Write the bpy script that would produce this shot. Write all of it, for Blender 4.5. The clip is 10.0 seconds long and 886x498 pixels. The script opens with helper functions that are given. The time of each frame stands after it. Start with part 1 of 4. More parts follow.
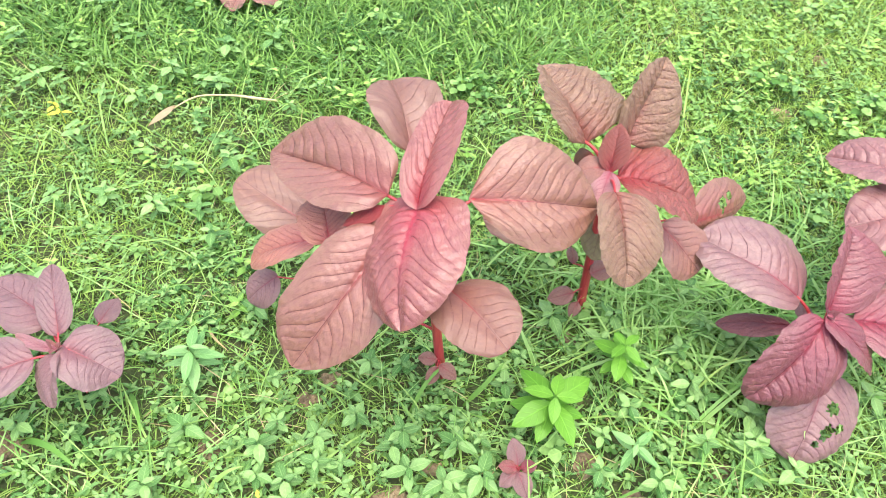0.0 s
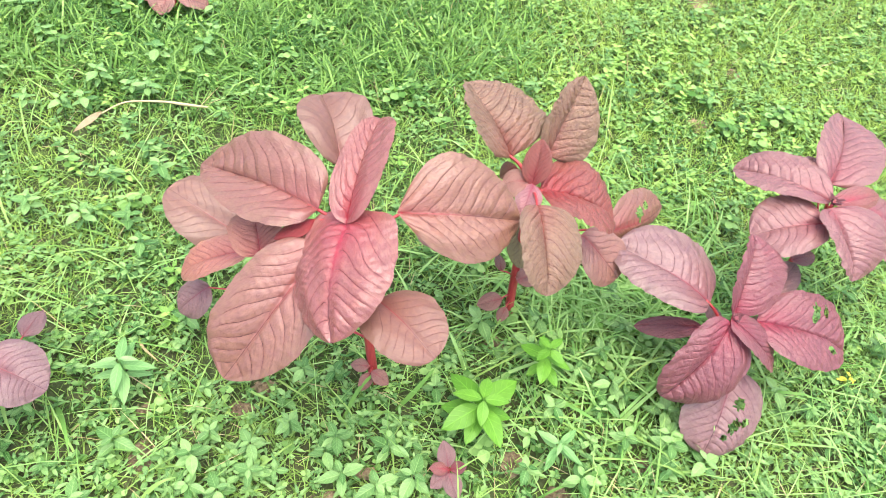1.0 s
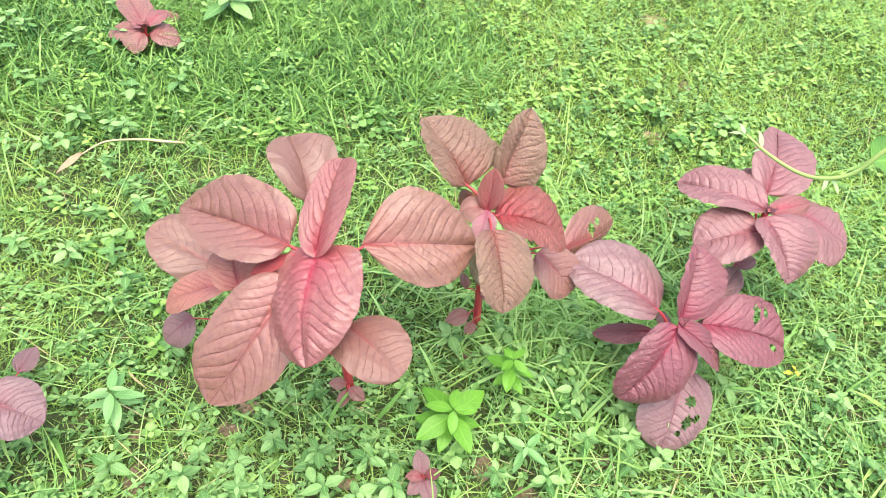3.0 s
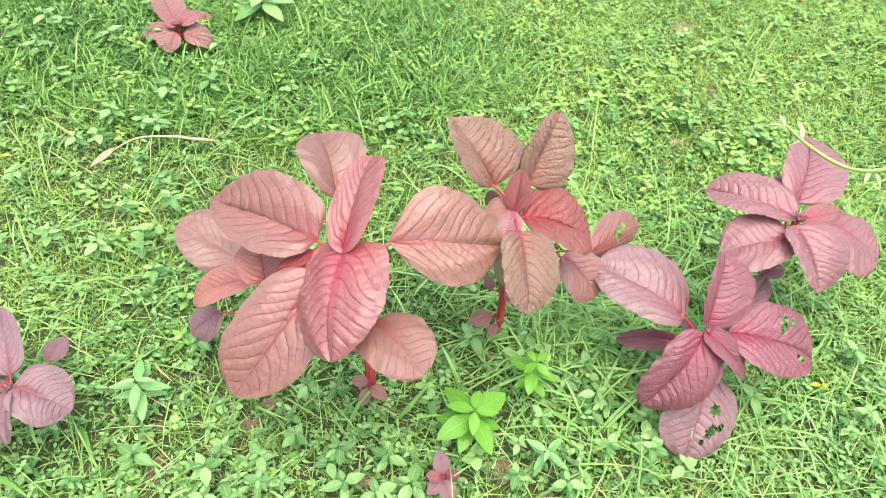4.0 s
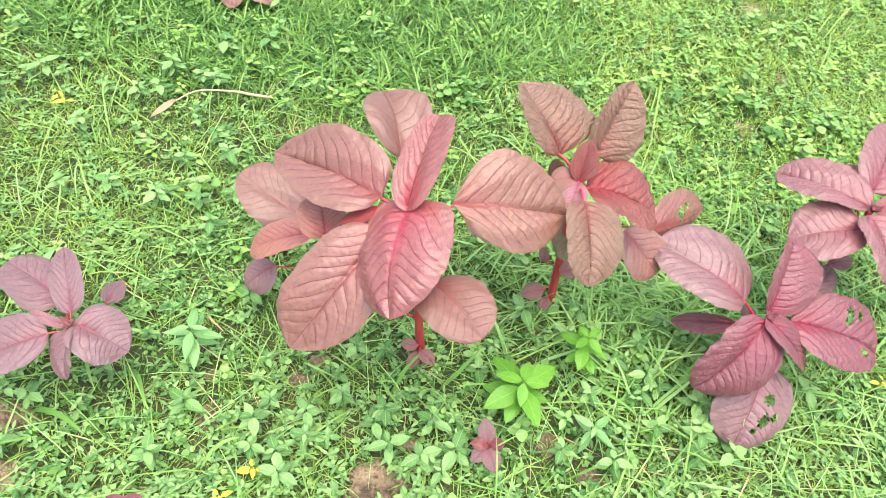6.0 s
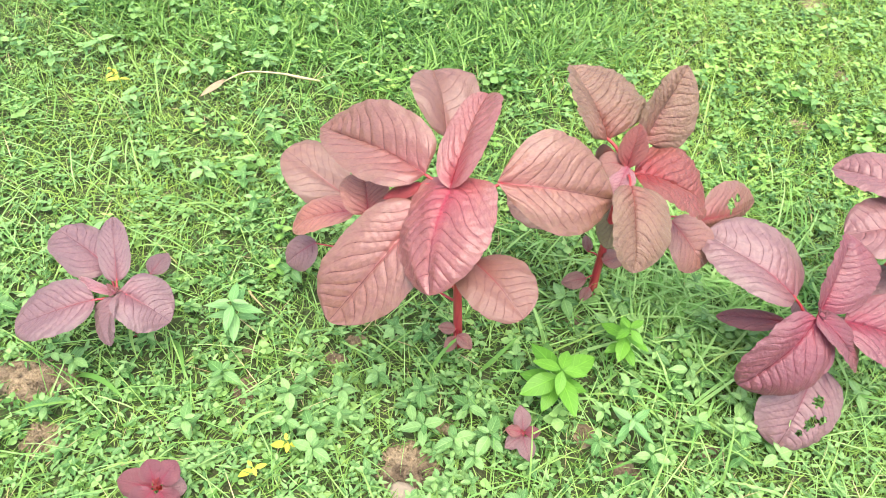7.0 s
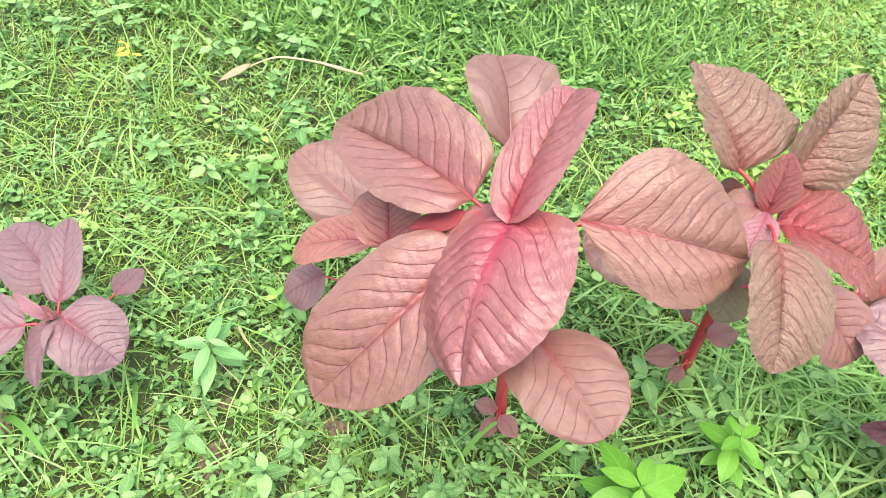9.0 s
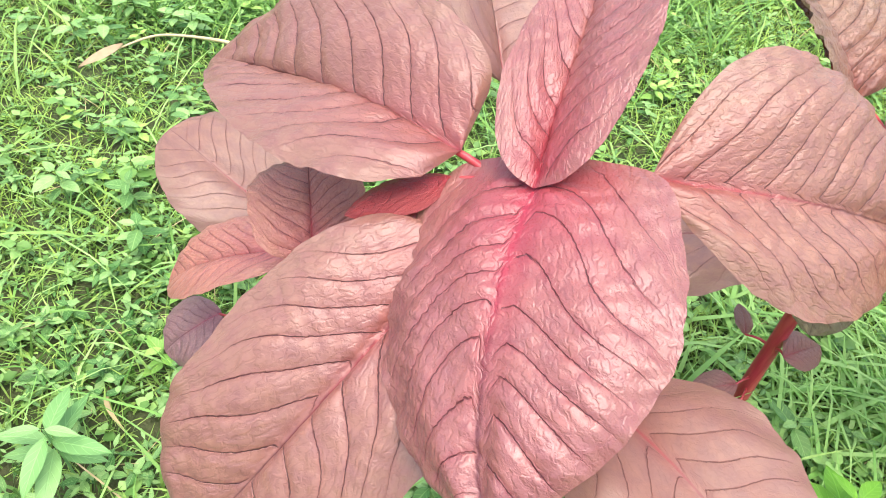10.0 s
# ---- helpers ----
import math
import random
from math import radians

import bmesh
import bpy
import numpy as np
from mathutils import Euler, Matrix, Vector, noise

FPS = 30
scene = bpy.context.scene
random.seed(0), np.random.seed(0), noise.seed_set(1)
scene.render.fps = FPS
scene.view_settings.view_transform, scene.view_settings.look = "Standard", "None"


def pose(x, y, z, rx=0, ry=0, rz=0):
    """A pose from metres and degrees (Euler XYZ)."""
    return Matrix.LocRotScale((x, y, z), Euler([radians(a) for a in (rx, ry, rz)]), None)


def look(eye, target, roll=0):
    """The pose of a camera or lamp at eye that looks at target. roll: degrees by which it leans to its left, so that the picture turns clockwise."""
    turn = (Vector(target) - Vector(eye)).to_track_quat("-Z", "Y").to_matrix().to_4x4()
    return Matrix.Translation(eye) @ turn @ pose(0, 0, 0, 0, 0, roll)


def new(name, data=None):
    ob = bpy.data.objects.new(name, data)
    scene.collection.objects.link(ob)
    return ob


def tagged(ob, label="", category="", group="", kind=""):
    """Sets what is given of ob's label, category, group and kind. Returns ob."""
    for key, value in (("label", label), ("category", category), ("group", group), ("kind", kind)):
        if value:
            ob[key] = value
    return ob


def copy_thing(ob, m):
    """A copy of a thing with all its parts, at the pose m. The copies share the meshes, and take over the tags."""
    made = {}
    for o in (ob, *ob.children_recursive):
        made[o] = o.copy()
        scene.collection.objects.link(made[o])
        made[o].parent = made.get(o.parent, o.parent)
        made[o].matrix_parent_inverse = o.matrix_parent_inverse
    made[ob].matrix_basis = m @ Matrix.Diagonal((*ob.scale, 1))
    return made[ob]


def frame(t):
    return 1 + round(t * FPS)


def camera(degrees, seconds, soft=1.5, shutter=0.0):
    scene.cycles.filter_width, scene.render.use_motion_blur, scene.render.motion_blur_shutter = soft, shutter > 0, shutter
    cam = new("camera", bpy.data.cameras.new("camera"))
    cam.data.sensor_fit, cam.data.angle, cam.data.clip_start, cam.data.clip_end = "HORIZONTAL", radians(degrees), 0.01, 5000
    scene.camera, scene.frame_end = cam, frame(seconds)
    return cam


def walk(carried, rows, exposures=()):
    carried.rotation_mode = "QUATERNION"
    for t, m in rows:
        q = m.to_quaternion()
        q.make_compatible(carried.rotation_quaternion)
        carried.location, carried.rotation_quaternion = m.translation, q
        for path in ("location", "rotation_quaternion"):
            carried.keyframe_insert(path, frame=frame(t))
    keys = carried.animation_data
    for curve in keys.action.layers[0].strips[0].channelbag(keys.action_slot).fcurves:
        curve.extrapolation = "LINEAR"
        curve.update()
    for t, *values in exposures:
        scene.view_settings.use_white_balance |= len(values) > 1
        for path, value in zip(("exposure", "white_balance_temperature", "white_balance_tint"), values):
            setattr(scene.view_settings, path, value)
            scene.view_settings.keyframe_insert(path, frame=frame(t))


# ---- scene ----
cam = camera(65.5, 10.0, soft=0.5)
PATH = [
    (0, (0.201, 0.169, 1.208), (0.243, 1.436, -0.339), 5.2),
    (0.5, (0.197, 0.17, 1.21), (0.204, 1.45, -0.327), 4.8),
    (1, (0.213, 0.161, 1.25), (0.431, 1.426, -0.284), 10.9),
    (1.2, (0.202, 0.146, 1.287), (0.489, 1.364, -0.273), 13.5),
    (1.5, (0.23, 0.13, 1.341), (0.521, 1.395, -0.181), 11.9),
    (1.7, (0.208, 0.116, 1.343), (0.498, 1.431, -0.136), 11.2),
    (2, (0.242, 0.129, 1.355), (0.507, 1.417, -0.152), 9.7),
    (2.5, (0.24, 0.132, 1.356), (0.512, 1.415, -0.153), 9.8),
    (2.7, (0.239, 0.129, 1.353), (0.515, 1.397, -0.169), 9.9),
    (3.8, (0.231, 0.11, 1.348), (0.427, 1.415, -0.154), 8.6),
    (4, (0.229, 0.111, 1.343), (0.43, 1.405, -0.169), 8.9),
    (4.5, (0.223, 0.107, 1.333), (0.377, 1.384, -0.198), 8.0),
    (5, (0.205, 0.103, 1.328), (0.348, 1.36, -0.221), 9.6),
    (6.3, (0.182, 0.102, 1.306), (0.27, 1.349, -0.255), 8.7),
    (6.5, (0.181, 0.103, 1.31), (0.246, 1.358, -0.246), 7.9),
    (7, (0.183, 0.083, 1.278), (0.183, 1.322, -0.292), 7.8),
    (7.5, (0.161, 0.077, 1.264), (0.138, 1.34, -0.287), 8.5),
    (8, (0.173, 0.15, 1.213), (-0.033, 1.51, -0.239), 7.1),
    (8.2, (0.171, 0.206, 1.184), (0.008, 1.567, -0.273), 8.5),
    (8.5, (0.199, 0.262, 1.123), (0.014, 1.541, -0.403), 10.0),
    (9, (0.179, 0.331, 1.033), (0.02, 1.587, -0.515), 7.5),
    (9.3, (0.145, 0.405, 0.926), (0.123, 1.658, -0.633), 10.2),
    (9.5, (0.147, 0.431, 0.874), (0.055, 1.727, -0.646), 7.8),
    (10, (0.138, 0.526, 0.763), (0.14, 1.866, -0.722), 8.8),
]
walk(cam, [(t, look(eye, target, roll)) for t, eye, target, roll in PATH])

# ---- light ----
world = bpy.data.worlds.new("sky")
scene.world = world
world.use_nodes = True
wn = world.node_tree.nodes
sky = wn.new("ShaderNodeTexSky")
sky.sky_type, sky.sun_disc = "NISHITA", False
sky.sun_elevation, sky.sun_rotation = radians(80), radians(160)
sky.air_density, sky.dust_density, sky.ozone_density = 1.0, 4.0, 1.0
world.node_tree.links.new(sky.outputs[0], wn["Background"].inputs[0])
wn["Background"].inputs[1].default_value = 0.15
sun = new("sun", bpy.data.lights.new("sun", "SUN"))
sun.data.energy, sun.data.angle, sun.data.color = 1.15, radians(66), (1.0, 0.94, 0.84)
sun.matrix_world = look((0, 0, 10), (-0.4, 1.0, 0))
scene.view_settings.exposure = 1.76


# ---- materials ----
class Nodes:
    """Short ways to wire a material."""

    def __init__(self, name):
        self.mat = bpy.data.materials.new(name)
        self.mat.use_nodes = True
        self.tree = self.mat.node_tree
        self.bsdf = self.tree.nodes["Principled BSDF"]
        self.out = self.tree.nodes["Material Output"]

    def node(self, kind, **settings):
        return self.tree.nodes.new(kind)

    def put(self, value, socket):
        if isinstance(value, bpy.types.NodeSocket):
            self.tree.links.new(value, socket)
        elif isinstance(value, tuple) and len(value) == 3 and socket.type == "RGBA":
            socket.default_value = (*value, 1)
        else:
            socket.default_value = value

    def math(self, op, a, b=0.0, c=0.0):
        n = self.node("ShaderNodeMath")
        n.operation = op
        for i, v in enumerate((a, b, c)):
            self.put(v, n.inputs[i])
        return n.outputs[0]

    def mix(self, fac, a, b, blend="MIX"):
        n = self.node("ShaderNodeMix")
        n.data_type, n.blend_type = "RGBA", blend
        self.put(fac, n.inputs[0]), self.put(a, n.inputs[6]), self.put(b, n.inputs[7])
        return n.outputs[2]

    def noise(self, scale, detail=3.0, rough=0.55, vector=None):
        n = self.node("ShaderNodeTexNoise")
        n.inputs["Scale"].default_value, n.inputs["Detail"].default_value = scale, detail
        n.inputs["Roughness"].default_value = rough
        if vector is not None:
            self.put(vector, n.inputs["Vector"])
        return n.outputs["Fac"]

    def coords(self, which="Object"):
        return self.node("ShaderNodeTexCoord").outputs[which]

    def ramp(self, value, low, high, to_low=0.0, to_high=1.0):
        n = self.node("ShaderNodeMapRange")
        n.interpolation_type = "SMOOTHSTEP"
        for i, v in enumerate((value, low, high, to_low, to_high)):
            self.put(v, n.inputs[i])
        return n.outputs[0]

    def bump(self, height, strength, distance):
        n = self.node("ShaderNodeBump")
        n.inputs["Strength"].default_value, n.inputs["Distance"].default_value = strength, distance
        self.put(height, n.inputs["Height"])
        self.put(n.outputs[0], self.bsdf.inputs["Normal"])

    def leafy(self, colour, share):
        """Lets part of the light through, as thin leaves do."""
        t = self.node("ShaderNodeBsdfTranslucent")
        self.put(colour, t.inputs[0])
        m = self.node("ShaderNodeMixShader")
        m.inputs[0].default_value = share
        self.tree.links.new(self.bsdf.outputs[0], m.inputs[1])
        self.tree.links.new(t.outputs[0], m.inputs[2])
        self.tree.links.new(m.outputs[0], self.out.inputs[0])


def amaranth(name, base, heart, vein, rough=0.45, dots=0.0, crinkle=0.4, flush=0.3, dark=0.8):
    """Red amaranth blade: thin dark feathered veins with a fine net between them, brighter heart near the leaf base."""
    n = Nodes(name)
    sep, vsep = n.node("ShaderNodeSeparateXYZ"), n.node("ShaderNodeSeparateXYZ")
    layer = n.node("ShaderNodeUVMap")
    layer.uv_map = "vein"
    n.put(n.coords("UV"), sep.inputs[0]), n.put(layer.outputs[0], vsep.inputs[0])
    u, v = sep.outputs[0], n.math("ABSOLUTE", n.math("SUBTRACT", n.math("MULTIPLY", sep.outputs[1], 2.0), 1.0))
    phase, across = n.math("MULTIPLY", vsep.outputs[0], 16.0), n.math("SUBTRACT", n.math("MULTIPLY", vsep.outputs[1], 2.0), 1.0)
    lateral = n.math("ABSOLUTE", across)
    wobble, patchy = n.noise(60.0, 2.0), n.noise(26.0, 2.0)
    shaken = n.math("ADD", phase, n.math("MULTIPLY", n.math("SUBTRACT", wobble, 0.5), 0.10))
    d = n.math("ABSOLUTE", n.math("SUBTRACT", n.math("FRACT", shaken), 0.5))
    reach = n.math("MULTIPLY", n.ramp(v, 1.0, 0.55, 0.05, 1.0), n.math("MULTIPLY", n.ramp(u, 0.98, 0.88), n.ramp(lateral, 0.01, 0.03)))
    line = n.math("MULTIPLY", n.ramp(d, 0.470, 0.496), reach)
    valley = n.math("MULTIPLY", n.ramp(d, 0.30, 0.50), reach)
    rib = n.ramp(lateral, n.math("ADD", 0.009, n.math("MULTIPLY", n.math("SUBTRACT", 1.0, u), 0.026)), 0.002)
    big, small = n.noise(14.0, 3.0), n.noise(150.0, 4.0, 0.65)
    cells, join = n.node("ShaderNodeTexVoronoi"), n.node("ShaderNodeCombineXYZ")
    cells.voronoi_dimensions, cells.feature = "2D", "DISTANCE_TO_EDGE"
    n.put(n.math("ADD", n.math("MULTIPLY", phase, 2.6), n.math("MULTIPLY", wobble, 0.8)), join.inputs[0])
    n.put(n.math("ADD", n.math("MULTIPLY", across, 13.0), n.math("MULTIPLY", patchy, 2.0)), join.inputs[1])
    cells.inputs["Scale"].default_value = 1.0
    n.put(join.outputs[0], cells.inputs["Vector"])
    net = n.ramp(cells.outputs["Distance"], 0.0, 0.30)
    random_leaf = n.node("ShaderNodeObjectInfo").outputs["Random"]
    c = n.mix(n.ramp(big, 0.3, 0.7), base, tuple(x * f for x, f in zip(base, (1.20, 1.25, 1.1))))
    c = n.mix(n.math("MULTIPLY", n.ramp(small, 0.4, 0.75), 0.14), c, tuple(x * 0.68 for x in base))
    c = n.mix(n.math("MULTIPLY", random_leaf, 0.22), c, tuple(x * f for x, f in zip(base, (0.78, 0.85, 0.9))))
    glow = n.math("MULTIPLY", n.ramp(u, 0.55, 0.0), n.ramp(lateral, 0.9, 0.0))
    c = n.mix(n.math("MULTIPLY", glow, flush), c, heart)
    c = n.mix(n.math("MULTIPLY", n.ramp(lateral, 0.16, 0.0), n.math("MULTIPLY", n.ramp(u, 0.95, 0.2), flush * 0.8)), c, heart)
    rim = n.math("MULTIPLY", n.ramp(v, 0.45, 1.0), n.ramp(big, 0.35, 0.6, 0.1, 0.5))
    c = n.mix(rim, c, tuple(x * f for x, f in zip(base, (0.9, 1.14, 0.96))))
    c = n.mix(n.math("MULTIPLY", n.math("SUBTRACT", 1.0, net), n.ramp(patchy, 0.35, 0.7, 0.05, 0.28 * dark)), c, vein)
    c = n.mix(n.math("MULTIPLY", valley, 0.04 + 0.30 * flush), c, n.mix(0.35, heart, vein))
    c = n.mix(n.math("MULTIPLY", line, n.ramp(patchy, 0.3, 0.65, 0.7 * dark, 1.5 * dark)), c, vein)
    c = n.mix(n.math("MULTIPLY", rib, 0.75), c, n.mix(n.ramp(u, 0.25, 0.75), heart, vein))
    if dots:
        specks = n.noise(330.0, 1.0)
        c = n.mix(n.ramp(specks, 0.76, 0.8, 0.0, dots), c, (0.5, 0.42, 0.42))
    n.put(c, n.bsdf.inputs["Base Color"])
    n.put(n.ramp(small, 0.2, 0.8, rough - 0.05, rough + 0.08), n.bsdf.inputs["Roughness"])
    n.bsdf.inputs["Specular IOR Level"].default_value = 0.6
    n.bsdf.inputs["Sheen Weight"].default_value, n.bsdf.inputs["Sheen Roughness"].default_value = 0.04, 0.4
    n.bsdf.inputs["Sheen Tint"].default_value = (1.0, 0.75, 0.75, 1)
    height = n.math("ADD", n.math("MULTIPLY", line, -0.45 - 0.3 * crinkle), n.math("MULTIPLY", valley, -0.30 * min(1.0, crinkle * 1.5)))
    height = n.math("ADD", height, n.math("MULTIPLY", net, crinkle * 0.42))
    height = n.math("ADD", height, n.math("MULTIPLY", n.math("SUBTRACT", patchy, 0.5), crinkle))
    n.bump(n.math("ADD", height, n.math("MULTIPLY", small, 0.012)), 0.75, 0.0021)
    n.leafy(c, 0.2)
    return n.mat


RUST = amaranth("rust_red_leaf", (0.256, 0.115, 0.094), (0.27, 0.030, 0.040), (0.090, 0.022, 0.022), 0.34, 0.12, 0.30, 0.4)
SMOOTH = amaranth("smooth_rust_leaf", (0.209, 0.101, 0.080), (0.25, 0.03, 0.034), (0.11, 0.034, 0.030), 0.40, 0.2, 0.15, 0.2, 0.4)
UMBER = amaranth("umber_red_leaf", (0.250, 0.117, 0.089), (0.27, 0.032, 0.036), (0.085, 0.022, 0.018), 0.33, 0.1, 0.42, 0.35)
RUSSET = amaranth("russet_leaf", (0.190, 0.080, 0.062), (0.25, 0.03, 0.034), (0.10, 0.028, 0.026), 0.50, 0.25, 0.12, 0.2, 0.28)
BROWN = amaranth("brown_red_leaf", (0.233, 0.128, 0.088), (0.28, 0.028, 0.034), (0.060, 0.016, 0.012), 0.33, 0.0, 0.9, 0.35, 0.85)
ROSE = amaranth("rose_red_leaf", (0.276, 0.099, 0.095), (0.32, 0.018, 0.040), (0.100, 0.016, 0.020), 0.29, 0.0, 0.36, 0.6, 0.8)
RUBY = amaranth("ruby_brown_leaf", (0.235, 0.066, 0.056), (0.30, 0.020, 0.030), (0.070, 0.008, 0.010), 0.30, 0.0, 0.9, 0.8, 0.8)
CRIMSON = amaranth("crimson_young_leaf", (0.291, 0.038, 0.042), (0.32, 0.014, 0.026), (0.13, 0.008, 0.014), 0.36, 0.0, 0.5, 0.8)
MAUVE = amaranth("mauve_leaf", (0.227, 0.118, 0.120), (0.24, 0.036, 0.058), (0.070, 0.018, 0.030), 0.40, 0.6, 0.3, 0.35)
PLUM = amaranth("plum_red_leaf", (0.212, 0.067, 0.080), (0.28, 0.022, 0.052), (0.075, 0.011, 0.024), 0.32, 0.4, 0.6, 0.6)
HEATHER = amaranth("heather_pink_leaf", (0.250, 0.108, 0.110), (0.26, 0.030, 0.052), (0.080, 0.018, 0.028), 0.38, 0.6, 0.3, 0.4)
DUSK = amaranth("dusky_mauve_leaf", (0.196, 0.104, 0.112), (0.23, 0.036, 0.050), (0.070, 0.020, 0.032), 0.40, 0.5, 0.3)
OLIVE = amaranth("olive_brown_leaf", (0.165, 0.126, 0.052), (0.2, 0.08, 0.04), (0.08, 0.04, 0.02), 0.45, 0.0, 0.4)
# pink rust, lightened in colour to offset shade from the leaf above
BLUSH_LIFTED = amaranth("blush_rust_leaf_lifted", (0.42, 0.165, 0.135), (0.32, 0.02, 0.045), (0.12, 0.012, 0.022), 0.34, 0.0, 0.6, 0.5)
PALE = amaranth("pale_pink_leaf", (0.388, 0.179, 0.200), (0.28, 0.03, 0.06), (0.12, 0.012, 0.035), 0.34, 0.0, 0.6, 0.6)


def red_stem():
    n = Nodes("crimson_stem")
    streak = n.node("ShaderNodeMapping")
    n.put(n.coords(), streak.inputs[0])
    streak.inputs["Scale"].default_value = (160.0, 160.0, 9.0)
    s = n.noise(1.0, 3.0, 0.6, streak.outputs[0])
    c = n.mix(n.ramp(s, 0.3, 0.7), (0.36, 0.022, 0.036), (0.48, 0.060, 0.060))
    n.put(c, n.bsdf.inputs["Base Color"])
    n.bsdf.inputs["Roughness"].default_value = 0.38
    n.bump(s, 0.4, 0.001)
    return n.mat


STEM = red_stem()


def green(name, dark, light, rough=0.5, share=0.3, veins=False, patch=None):
    """Green foliage that varies from piece to piece and along each piece."""
    n = Nodes(name)
    geo = n.node("ShaderNodeNewGeometry")
    info = n.node("ShaderNodeObjectInfo")
    pick = n.math("FRACT", n.math("ADD", geo.outputs["Random Per Island"], info.outputs["Random"]))
    c = n.mix(n.ramp(pick, 0.15, 0.85), dark, light)
    big = n.noise(2.2, 3.0, 0.6, geo.outputs["Position"])
    c = n.mix(n.ramp(big, 0.35, 0.68), c, n.mix(0.5, c, patch or light))
    fine = n.noise(90.0, 2.0, 0.5, geo.outputs["Position"])
    c = n.mix(n.math("MULTIPLY", n.ramp(fine, 0.4, 0.7), 0.25), c, dark)
    if veins:
        sep = n.node("ShaderNodeSeparateXYZ")
        n.put(n.coords("UV"), sep.inputs[0])
        side = n.math("ABSOLUTE", n.math("SUBTRACT", n.math("MULTIPLY", sep.outputs[1], 2.0), 1.0))
        rib = n.ramp(side, 0.10, 0.0)
        d = n.math("ABSOLUTE", n.math("SUBTRACT", n.math("FRACT", n.math("MULTIPLY", n.math("SUBTRACT", sep.outputs[0], n.math("MULTIPLY", side, 0.25)), 6.0)), 0.5))
        line = n.math("MAXIMUM", rib, n.math("MULTIPLY", n.ramp(d, 0.4, 0.5), 0.6))
        c = n.mix(n.math("MULTIPLY", line, 0.4), c, tuple(min(1, x * 1.6) for x in light))
        n.bump(n.math("MULTIPLY", line, -1.0), 0.4, 0.0008)
    n.put(c, n.bsdf.inputs["Base Color"])
    n.bsdf.inputs["Roughness"].default_value = rough
    n.bsdf.inputs["Specular IOR Level"].default_value = 0.28
    n.leafy(c, share)
    return n.mat


LAWN = green("lawn_grass", (0.045, 0.125, 0.016), (0.315, 0.480, 0.108), 0.42, 0.28, patch=(0.255, 0.40, 0.08))
FINE = green("fine_grass", (0.095, 0.195, 0.022), (0.375, 0.545, 0.105), 0.42, 0.3)
LUSH = green("lush_grass", (0.038, 0.125, 0.020), (0.215, 0.39, 0.080), 0.4, 0.25)
COARSE = green("coarse_grass_blade", (0.12, 0.28, 0.048), (0.31, 0.49, 0.125), 0.4, 0.3)
BROAD = green("broad_grass_blade", (0.19, 0.41, 0.085), (0.38, 0.595, 0.195), 0.4, 0.35)
HERB = green("herb_leaf", (0.052, 0.160, 0.032), (0.250, 0.425, 0.135), 0.38, 0.2, True)
CREEP = green("creeping_leaf", (0.072, 0.185, 0.030), (0.285, 0.475, 0.135), 0.38, 0.2)
SUNLIT = green("sunlit_herb_leaf", (0.16, 0.34, 0.055), (0.34, 0.52, 0.12), 0.4, 0.2, True)
HERB_PALE = green("pale_herb_leaf", (0.145, 0.315, 0.095), (0.225, 0.41, 0.14), 0.4, 0.22, True)
LIME = green("lime_leaf", (0.090, 0.25, 0.018), (0.14, 0.33, 0.034), 0.4, 0.22, True)
YELLOW = green("yellow_leaf", (0.52, 0.50, 0.04), (0.60, 0.58, 0.07), 0.5, 0.25, True)
VINE = green("vine_green", (0.30, 0.42, 0.11), (0.36, 0.48, 0.15), 0.45, 0.15)
VINE_PALE = green("vine_bud", (0.34, 0.46, 0.20), (0.40, 0.52, 0.25), 0.5, 0.15)
VINE_DEEP = green("deep_vine_leaf", (0.13, 0.30, 0.05), (0.17, 0.36, 0.07), 0.45, 0.25, True)
VINE_LEAF = green("vine_leaf_green", (0.17, 0.36, 0.12), (0.22, 0.40, 0.15), 0.42, 0.25, True)
STALK = green("pale_grass_stalk", (0.20, 0.34, 0.07), (0.28, 0.42, 0.10), 0.45, 0.2)
HUSK = green("dry_husk", (0.22, 0.16, 0.085), (0.36, 0.27, 0.16), 0.7, 0.05)
STRAW = green("dry_straw", (0.38, 0.29, 0.14), (0.55, 0.45, 0.25), 0.7, 0.1)


def soil(name, shaded):
    """Loose brown soil, darkened and greened by a share that imitates shade under grass."""
    n = Nodes(name)
    p = n.node("ShaderNodeNewGeometry").outputs["Position"]
    big, mid, fine = n.noise(1.6, 4.0, 0.6, p), n.noise(22.0, 5.0, 0.65, p), n.noise(240.0, 4.0, 0.7, p)
    # darkened under grass to imitate shade in the gaps; bare soil stays lighter
    light = 0.6 if shaded else 1.6
    c = n.mix(n.ramp(mid, 0.3, 0.7), tuple(x * light for x in (0.075, 0.052, 0.030)), tuple(x * light for x in (0.24, 0.18, 0.105)))
    c = n.mix(n.math("MULTIPLY", n.ramp(fine, 0.45, 0.7), 0.5), c, (0.09, 0.05, 0.03))
    # green undergrowth tint, kept dark to imitate shade between blades
    shade_tint = n.math("MULTIPLY", n.ramp(big, 0.38, 0.6), n.ramp(mid, 0.65, 0.4))
    c = n.mix(n.ramp(shade_tint, 0.0, 0.6, 0.90 * shaded, shaded), c, (0.038, 0.072, 0.013))
    n.put(c, n.bsdf.inputs["Base Color"])
    n.bsdf.inputs["Roughness"].default_value = 0.95
    n.bump(n.math("ADD", mid, n.math("MULTIPLY", fine, 0.5)), 0.8, 0.012)
    return n.mat


# the ground has the shade between blades put into its colour
SOIL = soil("shaded_soil", 0.72)
